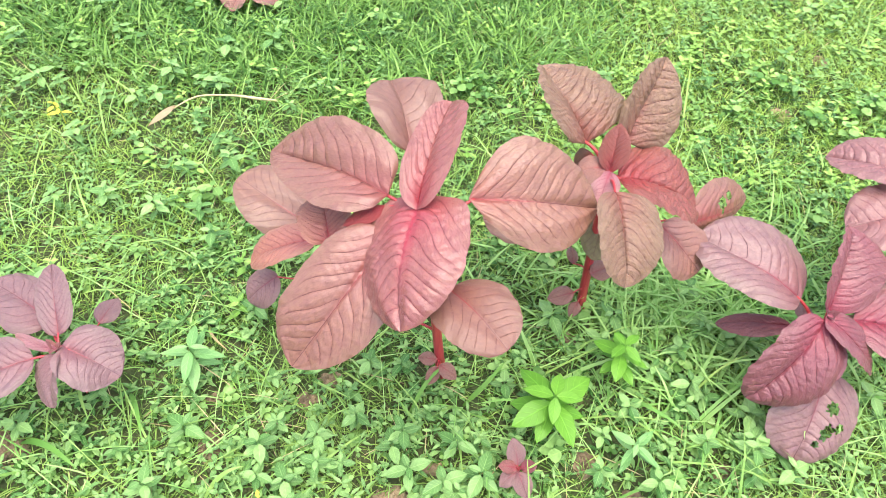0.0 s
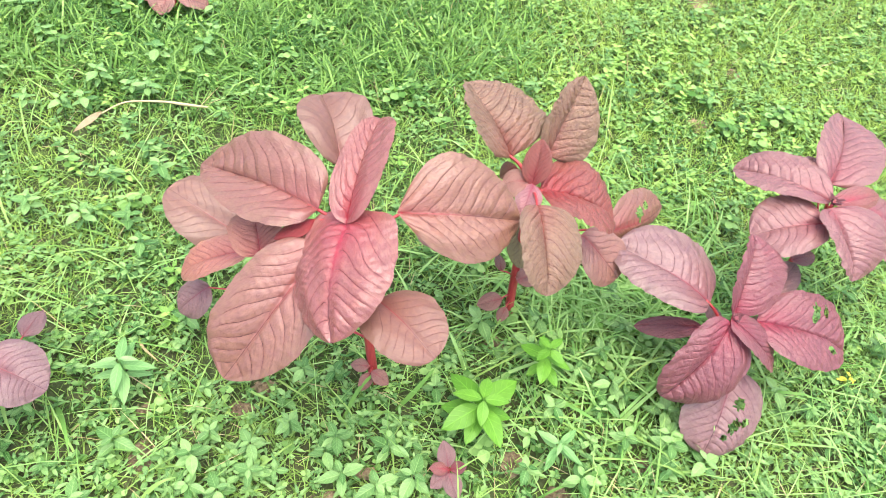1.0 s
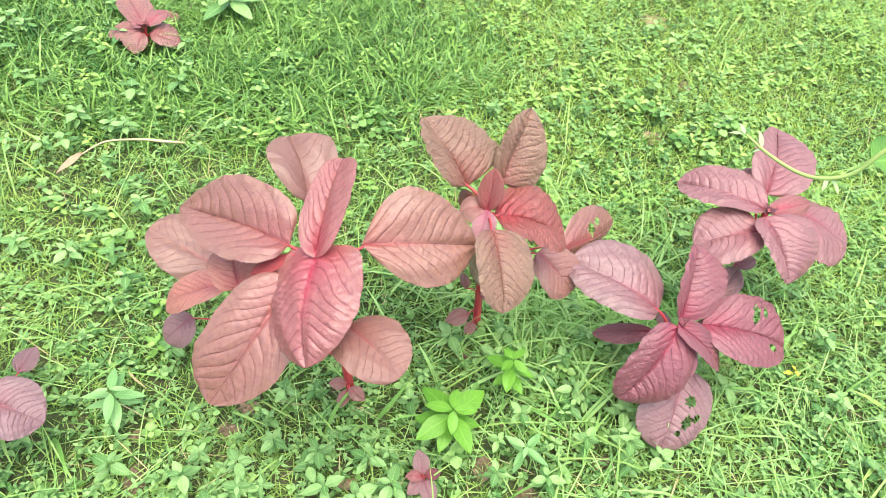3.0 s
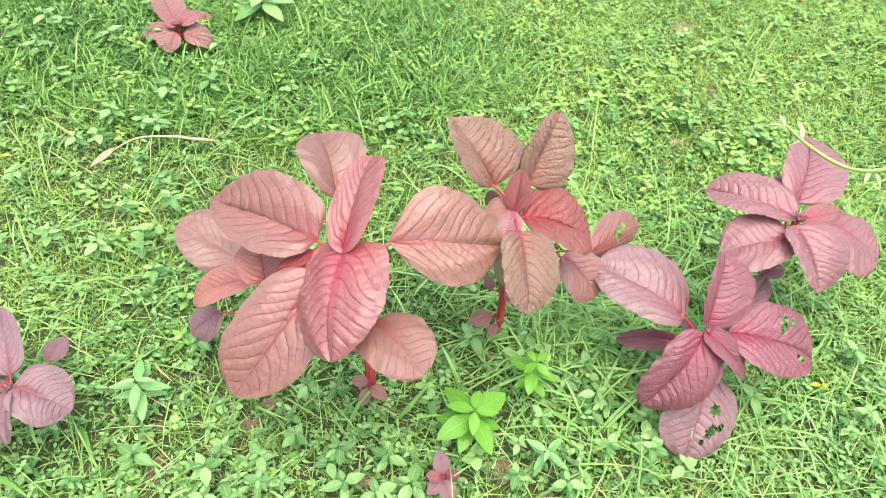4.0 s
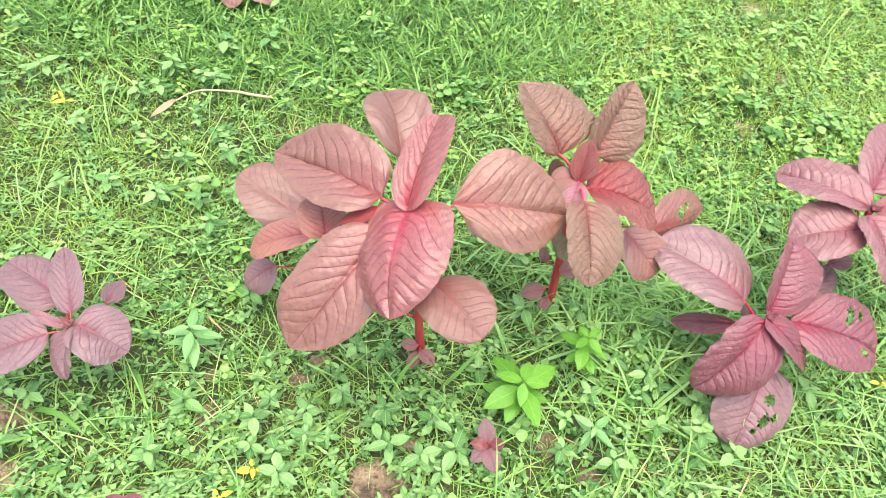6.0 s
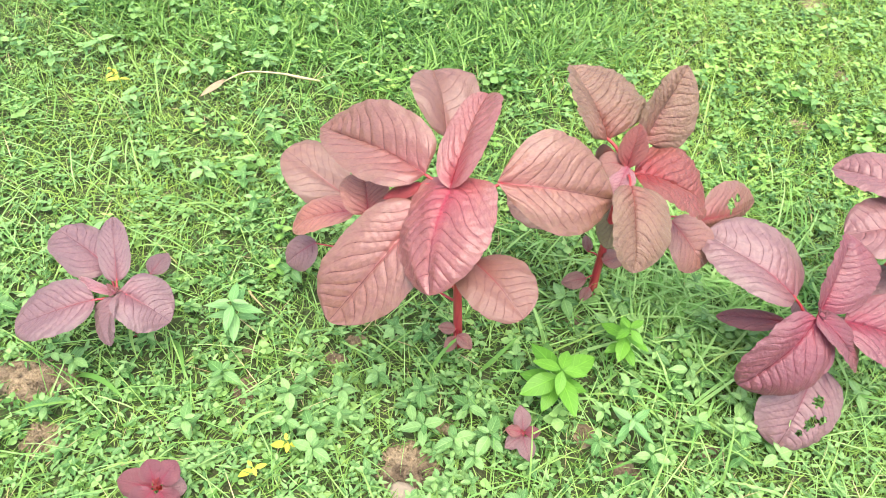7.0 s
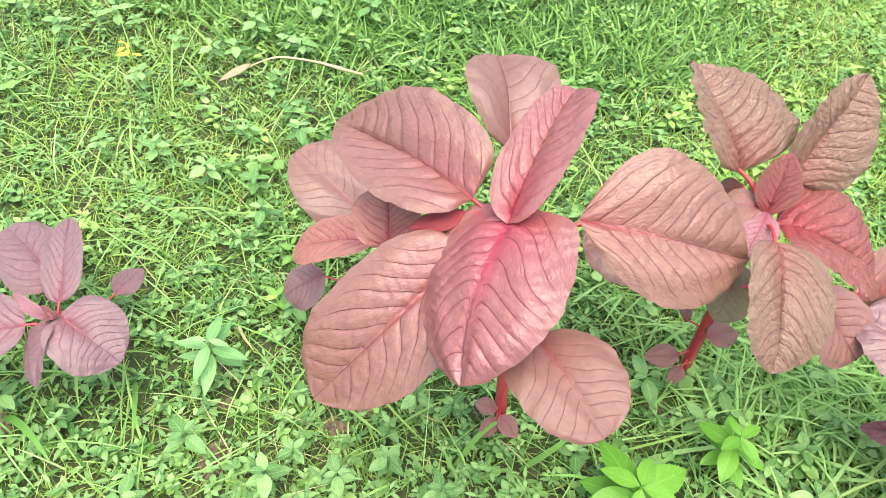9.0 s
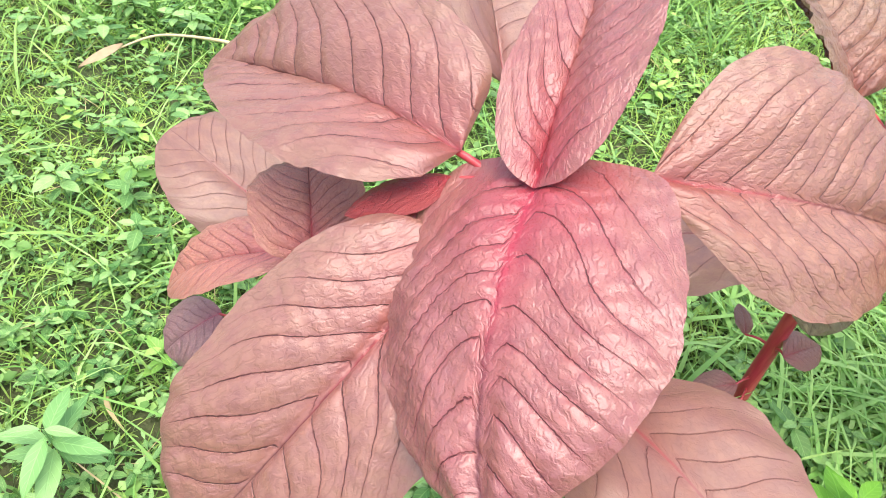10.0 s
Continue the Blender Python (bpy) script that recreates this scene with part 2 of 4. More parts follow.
DRY_SOIL = soil("dry_soil", 0.0)


def pebble_material():
    n = Nodes("pale_stone")
    c = n.mix(n.noise(40.0, 4.0), (0.24, 0.18, 0.12), (0.38, 0.31, 0.22))
    n.put(c, n.bsdf.inputs["Base Color"])
    n.bsdf.inputs["Roughness"].default_value = 0.85
    n.bump(n.noise(220.0, 4.0), 0.5, 0.002)
    return n.mat


STONE = pebble_material()


# ---- building helpers ----
def part(name, mesh, material, parent=None, label=""):
    """Links a bmesh or a mesh as one object under a thing or a part."""
    if isinstance(mesh, bmesh.types.BMesh):
        data = bpy.data.meshes.new(name)
        mesh.to_mesh(data)
        mesh.free()
        mesh = data
    if material and not mesh.materials:
        mesh.materials.append(material)
    ob = new(name, mesh)
    ob.parent = parent
    return tagged(ob, label)


def smooth(mesh):
    mesh.polygons.foreach_set("use_smooth", np.ones(len(mesh.polygons), dtype=bool))
    return mesh


def mesh_from(name, verts, faces, uvs=None, soft=True):
    """A mesh from arrays: verts (n, 3), faces (m, k) of one size, uvs (n, 2)."""
    verts, faces = np.asarray(verts, np.float32), np.asarray(faces, np.int32)
    m, k = faces.shape
    mesh = bpy.data.meshes.new(name)
    mesh.vertices.add(len(verts))
    mesh.vertices.foreach_set("co", verts.ravel())
    mesh.loops.add(m * k)
    mesh.loops.foreach_set("vertex_index", faces.ravel())
    mesh.polygons.add(m)
    mesh.polygons.foreach_set("loop_start", np.arange(0, m * k, k, dtype=np.int32))
    if uvs is not None:
        layer = mesh.uv_layers.new(name="UVMap")
        layer.data.foreach_set("uv", np.asarray(uvs, np.float32)[faces.ravel()].ravel())
    mesh.update(calc_edges=True)
    mesh.validate()
    return smooth(mesh) if soft else mesh


def tube(name, points, radii, sides=9, ribs=0.0):
    """A round, tapered tube along a smooth line through the points."""
    pts = [Vector(p) for p in points]
    line, rad = [], []
    for i in range(len(pts) - 1):
        a, b, c, d = pts[max(i - 1, 0)], pts[i], pts[i + 1], pts[min(i + 2, len(pts) - 1)]
        for s in range(6):
            t = s / 6
            line.append(0.5 * (2 * b + (c - a) * t + (2 * a - 5 * b + 4 * c - d) * t * t + (3 * b - a - 3 * c + d) * t ** 3))
            rad.append(radii[i] * (1 - t) + radii[i + 1] * t)
    line.append(pts[-1]), rad.append(radii[-1])
    verts, faces = [], []
    for i, (p, r) in enumerate(zip(line, rad)):
        way = (line[min(i + 1, len(line) - 1)] - line[max(i - 1, 0)]).normalized()
        side = way.cross(Vector((0.31, 0.87, 0.38))).normalized()
        other = way.cross(side)
        for k in range(sides):
            a = 2 * math.pi * k / sides
            q = r * (1 + ribs * math.cos(4 * a))
            verts.append(p + (side * math.cos(a) + other * math.sin(a)) * q)
        if i:
            for k in range(sides):
                j = (k + 1) % sides
                faces.append(((i - 1) * sides + k, (i - 1) * sides + j, i * sides + j, i * sides + k))
    n = len(line)
    verts += [line[0], line[-1]]
    for k in range(sides):
        j = (k + 1) % sides
        faces.append((n * sides, j, k, k)[:4])
        faces.append((n * sides + 1, (n - 1) * sides + k, (n - 1) * sides + j, (n - 1) * sides + j))
    mesh = bpy.data.meshes.new(name)
    mesh.from_pydata([tuple(v) for v in verts], [], [f[:3] if len(set(f)) < 4 else f for f in faces])
    mesh.update()
    return smooth(mesh)


def blade_mesh(name, base, tip, halves, peaks, roll, fold, arch, relief, holes, taper, blunt, lobe, seed):
    """An ovate amaranth blade from base to tip: left and right half-widths, where along the rib each is widest,
    the roll about the rib and the lift of both halves; sunken feathered veins with puffed, crinkled tissue between."""
    rng = np.random.default_rng(seed)
    base, tip = np.array(base), np.array(tip)
    way = tip - base
    length = float(np.linalg.norm(way))
    way = way / length
    side = np.cross((0, 0, 1.0), way)
    side = side / np.linalg.norm(side)
    up = np.cross(way, side)
    width = halves[0] + halves[1]
    nu, nv = (100, 38) if length > 0.07 else (36, 16)
    u = np.linspace(0, 1, nu + 1)[:, None] * np.ones((1, nv + 1))
    v = np.ones((nu + 1, 1)) * np.linspace(-1, 1, nv + 1)[None, :]
    av, left = np.abs(v), v > 0
    peak = np.where(left, min(max(peaks[0], 0.28), 0.68), min(max(peaks[1], 0.28), 0.68))
    low, high = np.clip(u / peak, 0, 1), np.clip((u - peak) / (1 - peak), 0, 1)
    outline = np.where(u < peak, (1 - (1 - low) ** 2.2) ** taper, (1 - high ** 2.3) ** blunt)
    ragged = 1 + 0.005 * np.sin(u * 71 + np.sign(v) + rng.uniform(0, 6)) + 0.009 * np.sin(u * 27 + np.sign(v) * 1.3 + rng.uniform(0, 6)) + 0.022 * np.sin(u * 9 + np.sign(v) + rng.uniform(0, 6))
    half = np.where(left, halves[0], halves[1]) * outline * ragged
    far = av * outline
    veins, sweep = rng.uniform(7.4, 8.4) if relief < 0.8 else rng.uniform(8.6, 9.8), rng.uniform(0.34, 0.44)
    phase = (u - sweep * far ** 1.35 + 0.48) * veins + np.where(left, 0.45, 0.0)
    phase = phase + 0.30 * np.sin(5 * u + np.sign(v) + rng.uniform(0, 6)) + 0.20 * np.sin(11 * u + 2 * np.sign(v) + rng.uniform(0, 6)) + 0.18 * np.sin(7 * far + 4 * np.sign(v) + 3 * u + rng.uniform(0, 6))
    puff = np.sin(math.pi * (phase % 1.0)) ** 0.55
    depth = relief * 0.0115 * width * (0.75 + 0.5 * np.sin(4.3 * u + 2.6 * v + rng.uniform(0, 6)))
    z = depth * puff * np.clip(1.25 - av, 0.2, 1) * np.clip(outline * 1.5, 0, 1)
    z -= 1.5 * depth * np.exp(-(far / 0.045) ** 2)
    z += 0.011 * width * np.sin(phase * math.pi + rng.uniform(0, 6)) * av ** 3
    z += 0.040 * width * np.sin(3.3 * u + 1.7 * v + rng.uniform(0, 6)) * av * (1 - 0.6 * av)
    z += 0.013 * width * np.sin(8.0 * u - 4.1 * v + rng.uniform(0, 6)) * np.sin(6.3 * v + rng.uniform(0, 6))
    z += relief * 0.0048 * width * np.sin(phase * 11 + 2.5 * np.sin(far * 15)) * np.sin(far * 27 + 4 * np.sin(7 * u)) * outline
    z *= np.clip(outline * 2.2, 0, 1)
    z += arch * length * 4 * u * (1 - u)
    z += 0.09 * half * (av - av ** 2) * 4
    lift = np.radians(roll + np.where(left, fold, -fold))
    turn = np.radians(rng.uniform(-7, 7)) * (2 * u - 1)
    lean = lift + turn
    bow = 0.02 * length * rng.uniform(-1, 1) * np.sin(math.pi * u)
    y = v * half + bow
    across = y[..., None] * (np.cos(lean)[..., None] * side + np.sin(lean)[..., None] * up)
    above = z[..., None] * (np.cos(lean)[..., None] * up - np.sin(lean)[..., None] * side)
    along = u * length - lobe * length * av ** 2 * np.exp(-((u / 0.2) ** 2))
    p = base + along[..., None] * way + across + above
    idx = np.arange((nu + 1) * (nv + 1)).reshape(nu + 1, nv + 1)
    faces = np.stack([idx[:-1, :-1], idx[1:, :-1], idx[1:, 1:], idx[:-1, 1:]], -1)
    keep = np.ones((nu, nv), bool)
    uc, vc = (u[:-1, :-1] + u[1:, 1:]) / 2, (v[:-1, :-1] + v[1:, 1:]) / 2
    for hu, hv, ru, rv in holes:
        ragged_hole = 1 + 0.3 * np.sin(7 * np.arctan2((vc - hv) / rv, (uc - hu) / ru) + hu * 40)
        keep &= ((uc - hu) / ru) ** 2 + ((vc - hv) / rv) ** 2 > ragged_hole
    uv = np.stack([u, (v + 1) / 2], -1).reshape(-1, 2)
    mesh = mesh_from(name, p.reshape(-1, 3), faces[keep], uv)
    vein = np.stack([phase / 16, (v * outline + 1) / 2], -1).reshape(-1, 2).astype(np.float32)
    mesh.uv_layers.new(name="vein").data.foreach_set("uv", vein[faces[keep].ravel()].ravel())
    return mesh


leaf_seed = [10]


def leaf(plant, base, tip, halves, peaks, roll, fold, attach, material, arch=0.06, relief=1.0, holes=(), taper=0.62, blunt=0.72, lobe=0.0):
    """One leaf of an amaranth plant, with its petiole from the stem at the height attach."""
    leaf_seed[0] += 1
    o = Vector(plant.location)
    b, t = Vector(base) - o, Vector(tip) - o
    blade = part("leaf", blade_mesh("leaf", b, t, halves, peaks, roll, fold, arch, relief, holes, taper, blunt, lobe, leaf_seed[0]), material, plant)
    width = halves[0] + halves[1]
    foot, top = Vector(plant["foot"]), Vector(plant["top"])
    h = min(max((attach - foot.z) / (top.z - foot.z), 0), 1)
    root = foot.lerp(top, h)
    into = b + (t - b) * 0.04
    mid = root.lerp(into, 0.55) + Vector((0, 0, 0.12 * (into - root).length))
    r = 0.0012 + 0.011 * width
    part("petiole", tube("petiole", (root, mid, into), (r * 1.3, r, r * 0.7), 7), STEM, blade)
    return blade


def amaranth_plant(name, foot, top, radius, label, bends=()):
    """An upright amaranth: an empty at its foot and a ribbed, tapered crimson stem."""
    plant = tagged(new(name), label, "plant", "red amaranth plants")
    plant.location = foot
    f, t = Vector((0, 0, -0.01)), Vector(top) - Vector(foot)
    plant["foot"], plant["top"] = tuple(f), tuple(t)
    pts = [f, f.lerp(t, 0.35), f.lerp(t, 0.7), t]
    part("stem", tube("stem", pts, (radius * 1.25, radius, radius * 0.85, radius * 0.55), 12, 0.06), STEM, plant)
    return plant


# ---- ground ----
def ground_height(x, y):
    """Gentle unevenness of the lawn, in metres."""
    return 0.008 * np.sin(2.3 * x + 0.7) * np.sin(1.9 * y + 0.4) + 0.004 * np.sin(6.1 * x + 2.2 * y) * np.sin(5.3 * y - 1.4 * x)


def spread(lo, hi, step):
    fine = np.arange(lo, hi + step / 2, step)
    far = np.array([0.5, 1.5, 4, 10, 30, 90, 250])
    return np.concatenate([lo - far[::-1], fine, hi + far])


gx, gy = np.meshgrid(spread(-2.5, 3.6, 0.035), spread(-0.6, 3.8, 0.035), indexing="ij")
gz = ground_height(gx, gy) * (np.abs(gx) < 12) * (np.abs(gy) < 12)
gi = np.arange(gx.size).reshape(gx.shape)
gf = np.stack([gi[:-1, :-1], gi[1:, :-1], gi[1:, 1:], gi[:-1, 1:]], -1).reshape(-1, 4)
ground = part("ground", mesh_from("ground", np.stack([gx, gy, gz], -1).reshape(-1, 3), gf), SOIL)
tagged(ground, "brown soil under a patchy weedy lawn", "ground", "", "structure")


BARE_SPOTS = (
    (-0.575, 0.63, 0.085, 0.045), (0.177, 0.555, 0.055, 0.05), (-0.50, 0.52, 0.04, 0.03), (0.029, 0.813, 0.024, 0.016), (-0.008, 0.765, 0.022, 0.02),
    (-0.167, 0.667, 0.022, 0.03), (0.235, 0.645, 0.022, 0.016), (-0.185, 0.758, 0.018, 0.016), (0.514, 0.671, 0.03, 0.025), (0.593, 0.609, 0.03, 0.018),
    (0.763, 0.666, 0.028, 0.02), (1.369, 2.40, 0.05, 0.06), (1.169, 1.73, 0.028, 0.03), (1.36, 1.989, 0.024, 0.03), (0.50, 0.93, 0.03, 0.02))


def soil_patch(x, y, rx, ry, seed):
    """A low, crumbly swell of bare soil."""
    r = np.linspace(0, 1, 22)[:, None] * np.ones((1, 48))
    a = np.ones((22, 1)) * np.linspace(0, 2 * math.pi, 48, endpoint=False)[None]
    edge = 1.15 + 0.16 * np.sin(3 * a + seed) + 0.10 * np.sin(7 * a + 2 * seed)
    px, py = x + rx * edge * r * np.cos(a), y + ry * edge * r * np.sin(a)
    rough = np.array([noise.fractal(Vector((qx * 70, qy * 70, seed)), 0.7, 2.0, 4) for qx, qy in zip(px.ravel(), py.ravel())]).reshape(px.shape)
    pz = ground_height(px, py) - 0.006 + (0.013 + 0.008 * rough) * (1 - r ** 4)
    idx = np.arange(22 * 48).reshape(22, 48)
    nxt = np.roll(idx, -1, axis=1)
    faces = np.stack([idx[:-1], idx[1:], nxt[1:], nxt[:-1]], -1).reshape(-1, 4)
    ob = part("soil_patch", mesh_from("soil_patch", np.stack([px, py, pz], -1).reshape(-1, 3), faces), DRY_SOIL)
    return tagged(ob, "bare crumbly patch of dry brown soil", "soil", "", "structure")


for k, spot in enumerate(BARE_SPOTS):
    soil_patch(*spot, 1.7 * k)


# ---- the amaranth plants ----
plant_a = amaranth_plant("amaranth_plant", (0.244, 0.834, 0), (0.19, 0.805, 0.525), 0.0085, "tall red amaranth with large rust-red veined leaves in the grass")
plant_b = amaranth_plant("amaranth_plant", (0.528, 0.995, 0), (0.482, 0.985, 0.455), 0.008, "red amaranth with crinkled brownish-red leaves and crimson stem")
plant_c = amaranth_plant("amaranth_plant", (0.93, 0.872, 0), (0.89, 0.848, 0.262), 0.007, "purple-red amaranth with insect-eaten mauve leaves")
plant_d = amaranth_plant("amaranth_plant", (1.15, 1.08, 0), (1.106, 1.058, 0.37), 0.0065, "mauve amaranth with broad dusty leaves in the grass")
plant_e = amaranth_plant("amaranth_plant", (-0.42, 0.76, 0), (-0.402, 0.738, 0.185), 0.005, "small mauve amaranth with dull purple leaves")
plant_f = amaranth_plant("amaranth_seedling", (0.381, 0.64, 0), (0.38, 0.633, 0.058), 0.0025, "tiny red amaranth seedling among green weeds")
plant_g = amaranth_plant("amaranth_plant", (-0.403, 2.068, 0), (-0.403, 2.056, 0.085), 0.004, "small red amaranth in long dark grass")
plant_h = amaranth_plant("amaranth_plant", (-0.235, 0.45, 0), (-0.233, 0.434, 0.108), 0.004, "small crimson amaranth seedling beside bare soil")

# leaves of plant A
leaf(plant_a, (0.14, 0.832, 0.509), (-0.055, 0.961, 0.455), (0.070, 0.080), (0.34, 0.38), -21, 18, .47, RUST, arch=0.05, taper=0.27, blunt=0.92)
leaf(plant_a, (0.165, 0.964, 0.469), (0.123, 1.09, 0.508), (0.064, 0.072), (0.5, 0.65), 12, 16, .36, SMOOTH, arch=0.06, relief=0.2, taper=0.5, blunt=0.5)
leaf(plant_a, (0.183, 0.808, 0.522), (0.221, 0.965, 0.573), (0.038, 0.058), (0.36, 0.58), -14, 28, .50, ROSE, arch=0.04, relief=1.45, lobe=0.06, taper=0.42, blunt=0.42)
leaf(plant_a, (0.253, 0.841, 0.503), (0.453, 0.883, 0.457), (0.094, 0.071), (0.40, 0.54), 34, 3, .45, UMBER, arch=0.06, taper=0.95, blunt=0.92)
leaf(plant_a, (0.182, 0.803, 0.518), (0.172, 0.642, 0.458), (0.082, 0.072), (0.30, 0.36), 26, -14, .51, ROSE, arch=0.08, relief=1.45, lobe=0.12, taper=0.2, blunt=0.66)
leaf(plant_a, (0.146, 0.786, 0.478), (0.018, 0.652, 0.333), (0.070, 0.075), (0.44, 0.56), -14, 4, .40, RUST, arch=0.07, taper=0.34, blunt=0.74)
leaf(plant_a, (0.232, 0.719, 0.452), (0.311, 0.629, 0.451), (0.055, 0.054), (0.5, 0.27), 9, 0, .38, RUSSET, arch=0.07, relief=0.2, taper=0.36, blunt=0.48)
leaf(plant_a, (-0.019, 0.982, 0.261), (-0.155, 1.054, 0.295), (0.059, 0.058), (0.32, 0.72), -12, 0, .22, SMOOTH, arch=0.05, relief=0.2, taper=0.4, blunt=0.5)
leaf(plant_a, (0.015, 0.898, 0.322), (-0.109, 0.904, 0.239), (0.036, 0.042), (0.52, 0.46), -12, 6, .30, BLUSH_LIFTED, arch=0.1, taper=0.45, blunt=0.6)
leaf(plant_a, (-0.066, 0.908, 0.199), (-0.126, 0.889, 0.142), (0.038, 0.033), (0.45, 0.52), -27, -4, .18, MAUVE, arch=0.06, relief=0.6)
leaf(plant_a, (0.137, 0.824, 0.496), (0.079, 0.799, 0.476), (0.015, 0.013), (0.4, 0.49), 3, -20, .50, CRIMSON, arch=0.08, relief=0.4, taper=0.8, blunt=0.95)
leaf(plant_a, (0.052, 0.826, 0.402), (0.030, 0.905, 0.420), (0.044, 0.040), (0.5, 0.5), -8, 4, .40, BLUSH_LIFTED, arch=0.08, taper=0.3, blunt=0.5)
leaf(plant_a, (0.127, 0.802, 0.481), (0.076, 0.821, 0.447), (0.032, 0.022), (0.35, 0.5), -6, -8, .41, ROSE, arch=0.1)
leaf(plant_a, (0.234, 0.809, 0.090), (0.268, 0.789, 0.075), (0.015, 0.015), (0.4, 0.4), 7, -3, .08, RUST, arch=0.08, relief=1, taper=0.95, blunt=0.95)
leaf(plant_a, (0.230, 0.813, 0.100), (0.194, 0.815, 0.100), (0.013, 0.013), (0.4, 0.4), -21, -3, .09, RUST, arch=0.08, relief=1, taper=0.95, blunt=0.95)
leaf(plant_a, (0.232, 0.809, 0.085), (0.215, 0.782, 0.060), (0.013, 0.013), (0.4, 0.4), -30, -3, .08, RUST, arch=0.08, relief=1, taper=0.95, blunt=0.95)

# leaves of plant B
leaf(plant_b, (0.445, 1.019, 0.463), (0.365, 1.143, 0.518), (0.087, 0.092), (0.33, 0.27), 15, 24, .44, BROWN, arch=0.05, relief=1.7, taper=0.4, blunt=0.55)
leaf(plant_b, (0.512, 1.036, 0.459), (0.566, 1.129, 0.563), (0.052, 0.072), (0.4, 0.28), 48, 16, .44, BROWN, arch=0.03, relief=1.7, taper=0.34, blunt=0.8)
leaf(plant_b, (0.496, 0.966, 0.442), (0.64, 0.958, 0.387), (0.086, 0.081), (0.45, 0.4), -3, 12, .43, RUBY, arch=0.1, relief=1.7, taper=0.42, blunt=0.6)
leaf(plant_b, (0.476, 0.903, 0.474), (0.491, 0.773, 0.408), (0.066, 0.054), (0.36, 0.52), -14, 10, .42, BROWN, arch=0.08, relief=1.7, taper=0.4, blunt=0.62)
leaf(plant_b, (0.673, 1.011, 0.302), (0.821, 1.132, 0.254), (0.059, 0.036), (0.5, 0.4), 60, -24, .26, RUST, arch=0.06, holes=((0.45, 0.2, 0.06, 0.2), (0.58, 0.35, 0.05, 0.15)), taper=0.5, blunt=0.6)
leaf(plant_b, (0.608, 0.989, 0.312), (0.687, 0.937, 0.254), (0.054, 0.054), (0.57, 0.55), 15, 4, .28, RUST, arch=0.06, relief=0.6, taper=0.4, blunt=0.5)
leaf(plant_b, (0.519, 1.021, 0.300), (0.494, 0.942, 0.260), (0.0389, 0.0331), (0.45, 0.45), 0, -3, .28, OLIVE, arch=0.05, relief=0.6)
leaf(plant_b, (0.507, 0.965, 0.190), (0.560, 0.996, 0.180), (0.022, 0.022), (0.4, 0.4), 15, -3, .17, RUST, arch=0.05, relief=0.6, taper=0.95, blunt=0.95)
leaf(plant_b, (0.461, 1.024, 0.440), (0.440, 1.034, 0.400), (0.0165, 0.0165), (0.4, 0.4), -59, -3, .42, RUST, arch=0.06, taper=0.95, blunt=0.95)
leaf(plant_b, (0.480, 0.966, 0.450), (0.494, 1.032, 0.500), (0.025, 0.027), (0.4, 0.4), -11, 12, .44, RUBY, arch=0.04, relief=1.7, taper=0.95, blunt=0.95)
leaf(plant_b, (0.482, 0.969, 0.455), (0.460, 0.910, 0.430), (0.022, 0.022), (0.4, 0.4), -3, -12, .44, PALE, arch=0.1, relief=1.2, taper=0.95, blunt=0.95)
leaf(plant_b, (0.480, 0.979, 0.450), (0.431, 0.976, 0.440), (0.0347, 0.0273), (0.45, 0.45), -4, -2, .44, RUST, arch=0.1, relief=1.5)
leaf(plant_b, (0.490, 1.058, 0.270), (0.298, 1.018, 0.264), (0.072, 0.085), (0.6, 0.6), 0, -3, .22, SMOOTH, arch=0.04, relief=0.5, taper=0.6, blunt=0.5)
leaf(plant_b, (0.483, 1.002, 0.170), (0.478, 1.039, 0.180), (0.0135, 0.0135), (0.4, 0.4), 18, -3, .17, RUST, arch=0.05, relief=0.6, taper=0.95, blunt=0.95)
leaf(plant_b, (0.496, 0.979, 0.110), (0.444, 0.972, 0.090), (0.0195, 0.0195), (0.4, 0.4), -23, -3, .11, RUST, arch=0.05, relief=0.6, taper=0.95, blunt=0.95)
leaf(plant_b, (0.507, 0.972, 0.090), (0.491, 0.946, 0.070), (0.0125, 0.0125), (0.4, 0.4), -13, -3, .09, RUST, arch=0.05, relief=0.6, taper=0.95, blunt=0.95)

# leaves of plant C
leaf(plant_c, (0.857, 0.888, 0.257), (0.683, 0.991, 0.286), (0.070, 0.098), (0.50, 0.42), -6, 3, .20, MAUVE, arch=0.06, taper=0.32, blunt=0.5)
leaf(plant_c, (0.892, 0.861, 0.263), (0.933, 0.992, 0.341), (0.050, 0.080), (0.39, 0.60), 30, 24, .24, PLUM, arch=0.05, relief=1.4, taper=0.45, blunt=0.62)
leaf(plant_c, (0.948, 0.86, 0.241), (1.142, 0.837, 0.193), (0.084, 0.077), (0.64, 0.38), 15, 8, .22, PLUM, arch=0.08, relief=1.3, holes=((0.78, -0.35, 0.05, 0.14), (0.55, 0.5, 0.04, 0.25), (0.66, 0.62, 0.03, 0.15)), taper=0.5, blunt=0.5)
leaf(plant_c, (0.883, 0.841, 0.262), (0.77, 0.752, 0.142), (0.080, 0.062), (0.34, 0.5), -40, 8, .24, PLUM, arch=0.1, relief=1.4, taper=0.4, blunt=0.55)
leaf(plant_c, (0.928, 0.812, 0.152), (0.877, 0.681, 0.046), (0.078, 0.075), (0.19, 0.59), -15, 0, .13, MAUVE, arch=0.06, holes=((0.35, 0.35, 0.07, 0.13), (0.6, 0.4, 0.09, 0.12), (0.52, 0.62, 0.05, 0.1), (0.75, 0.3, 0.04, 0.1)), taper=0.36, blunt=0.5)
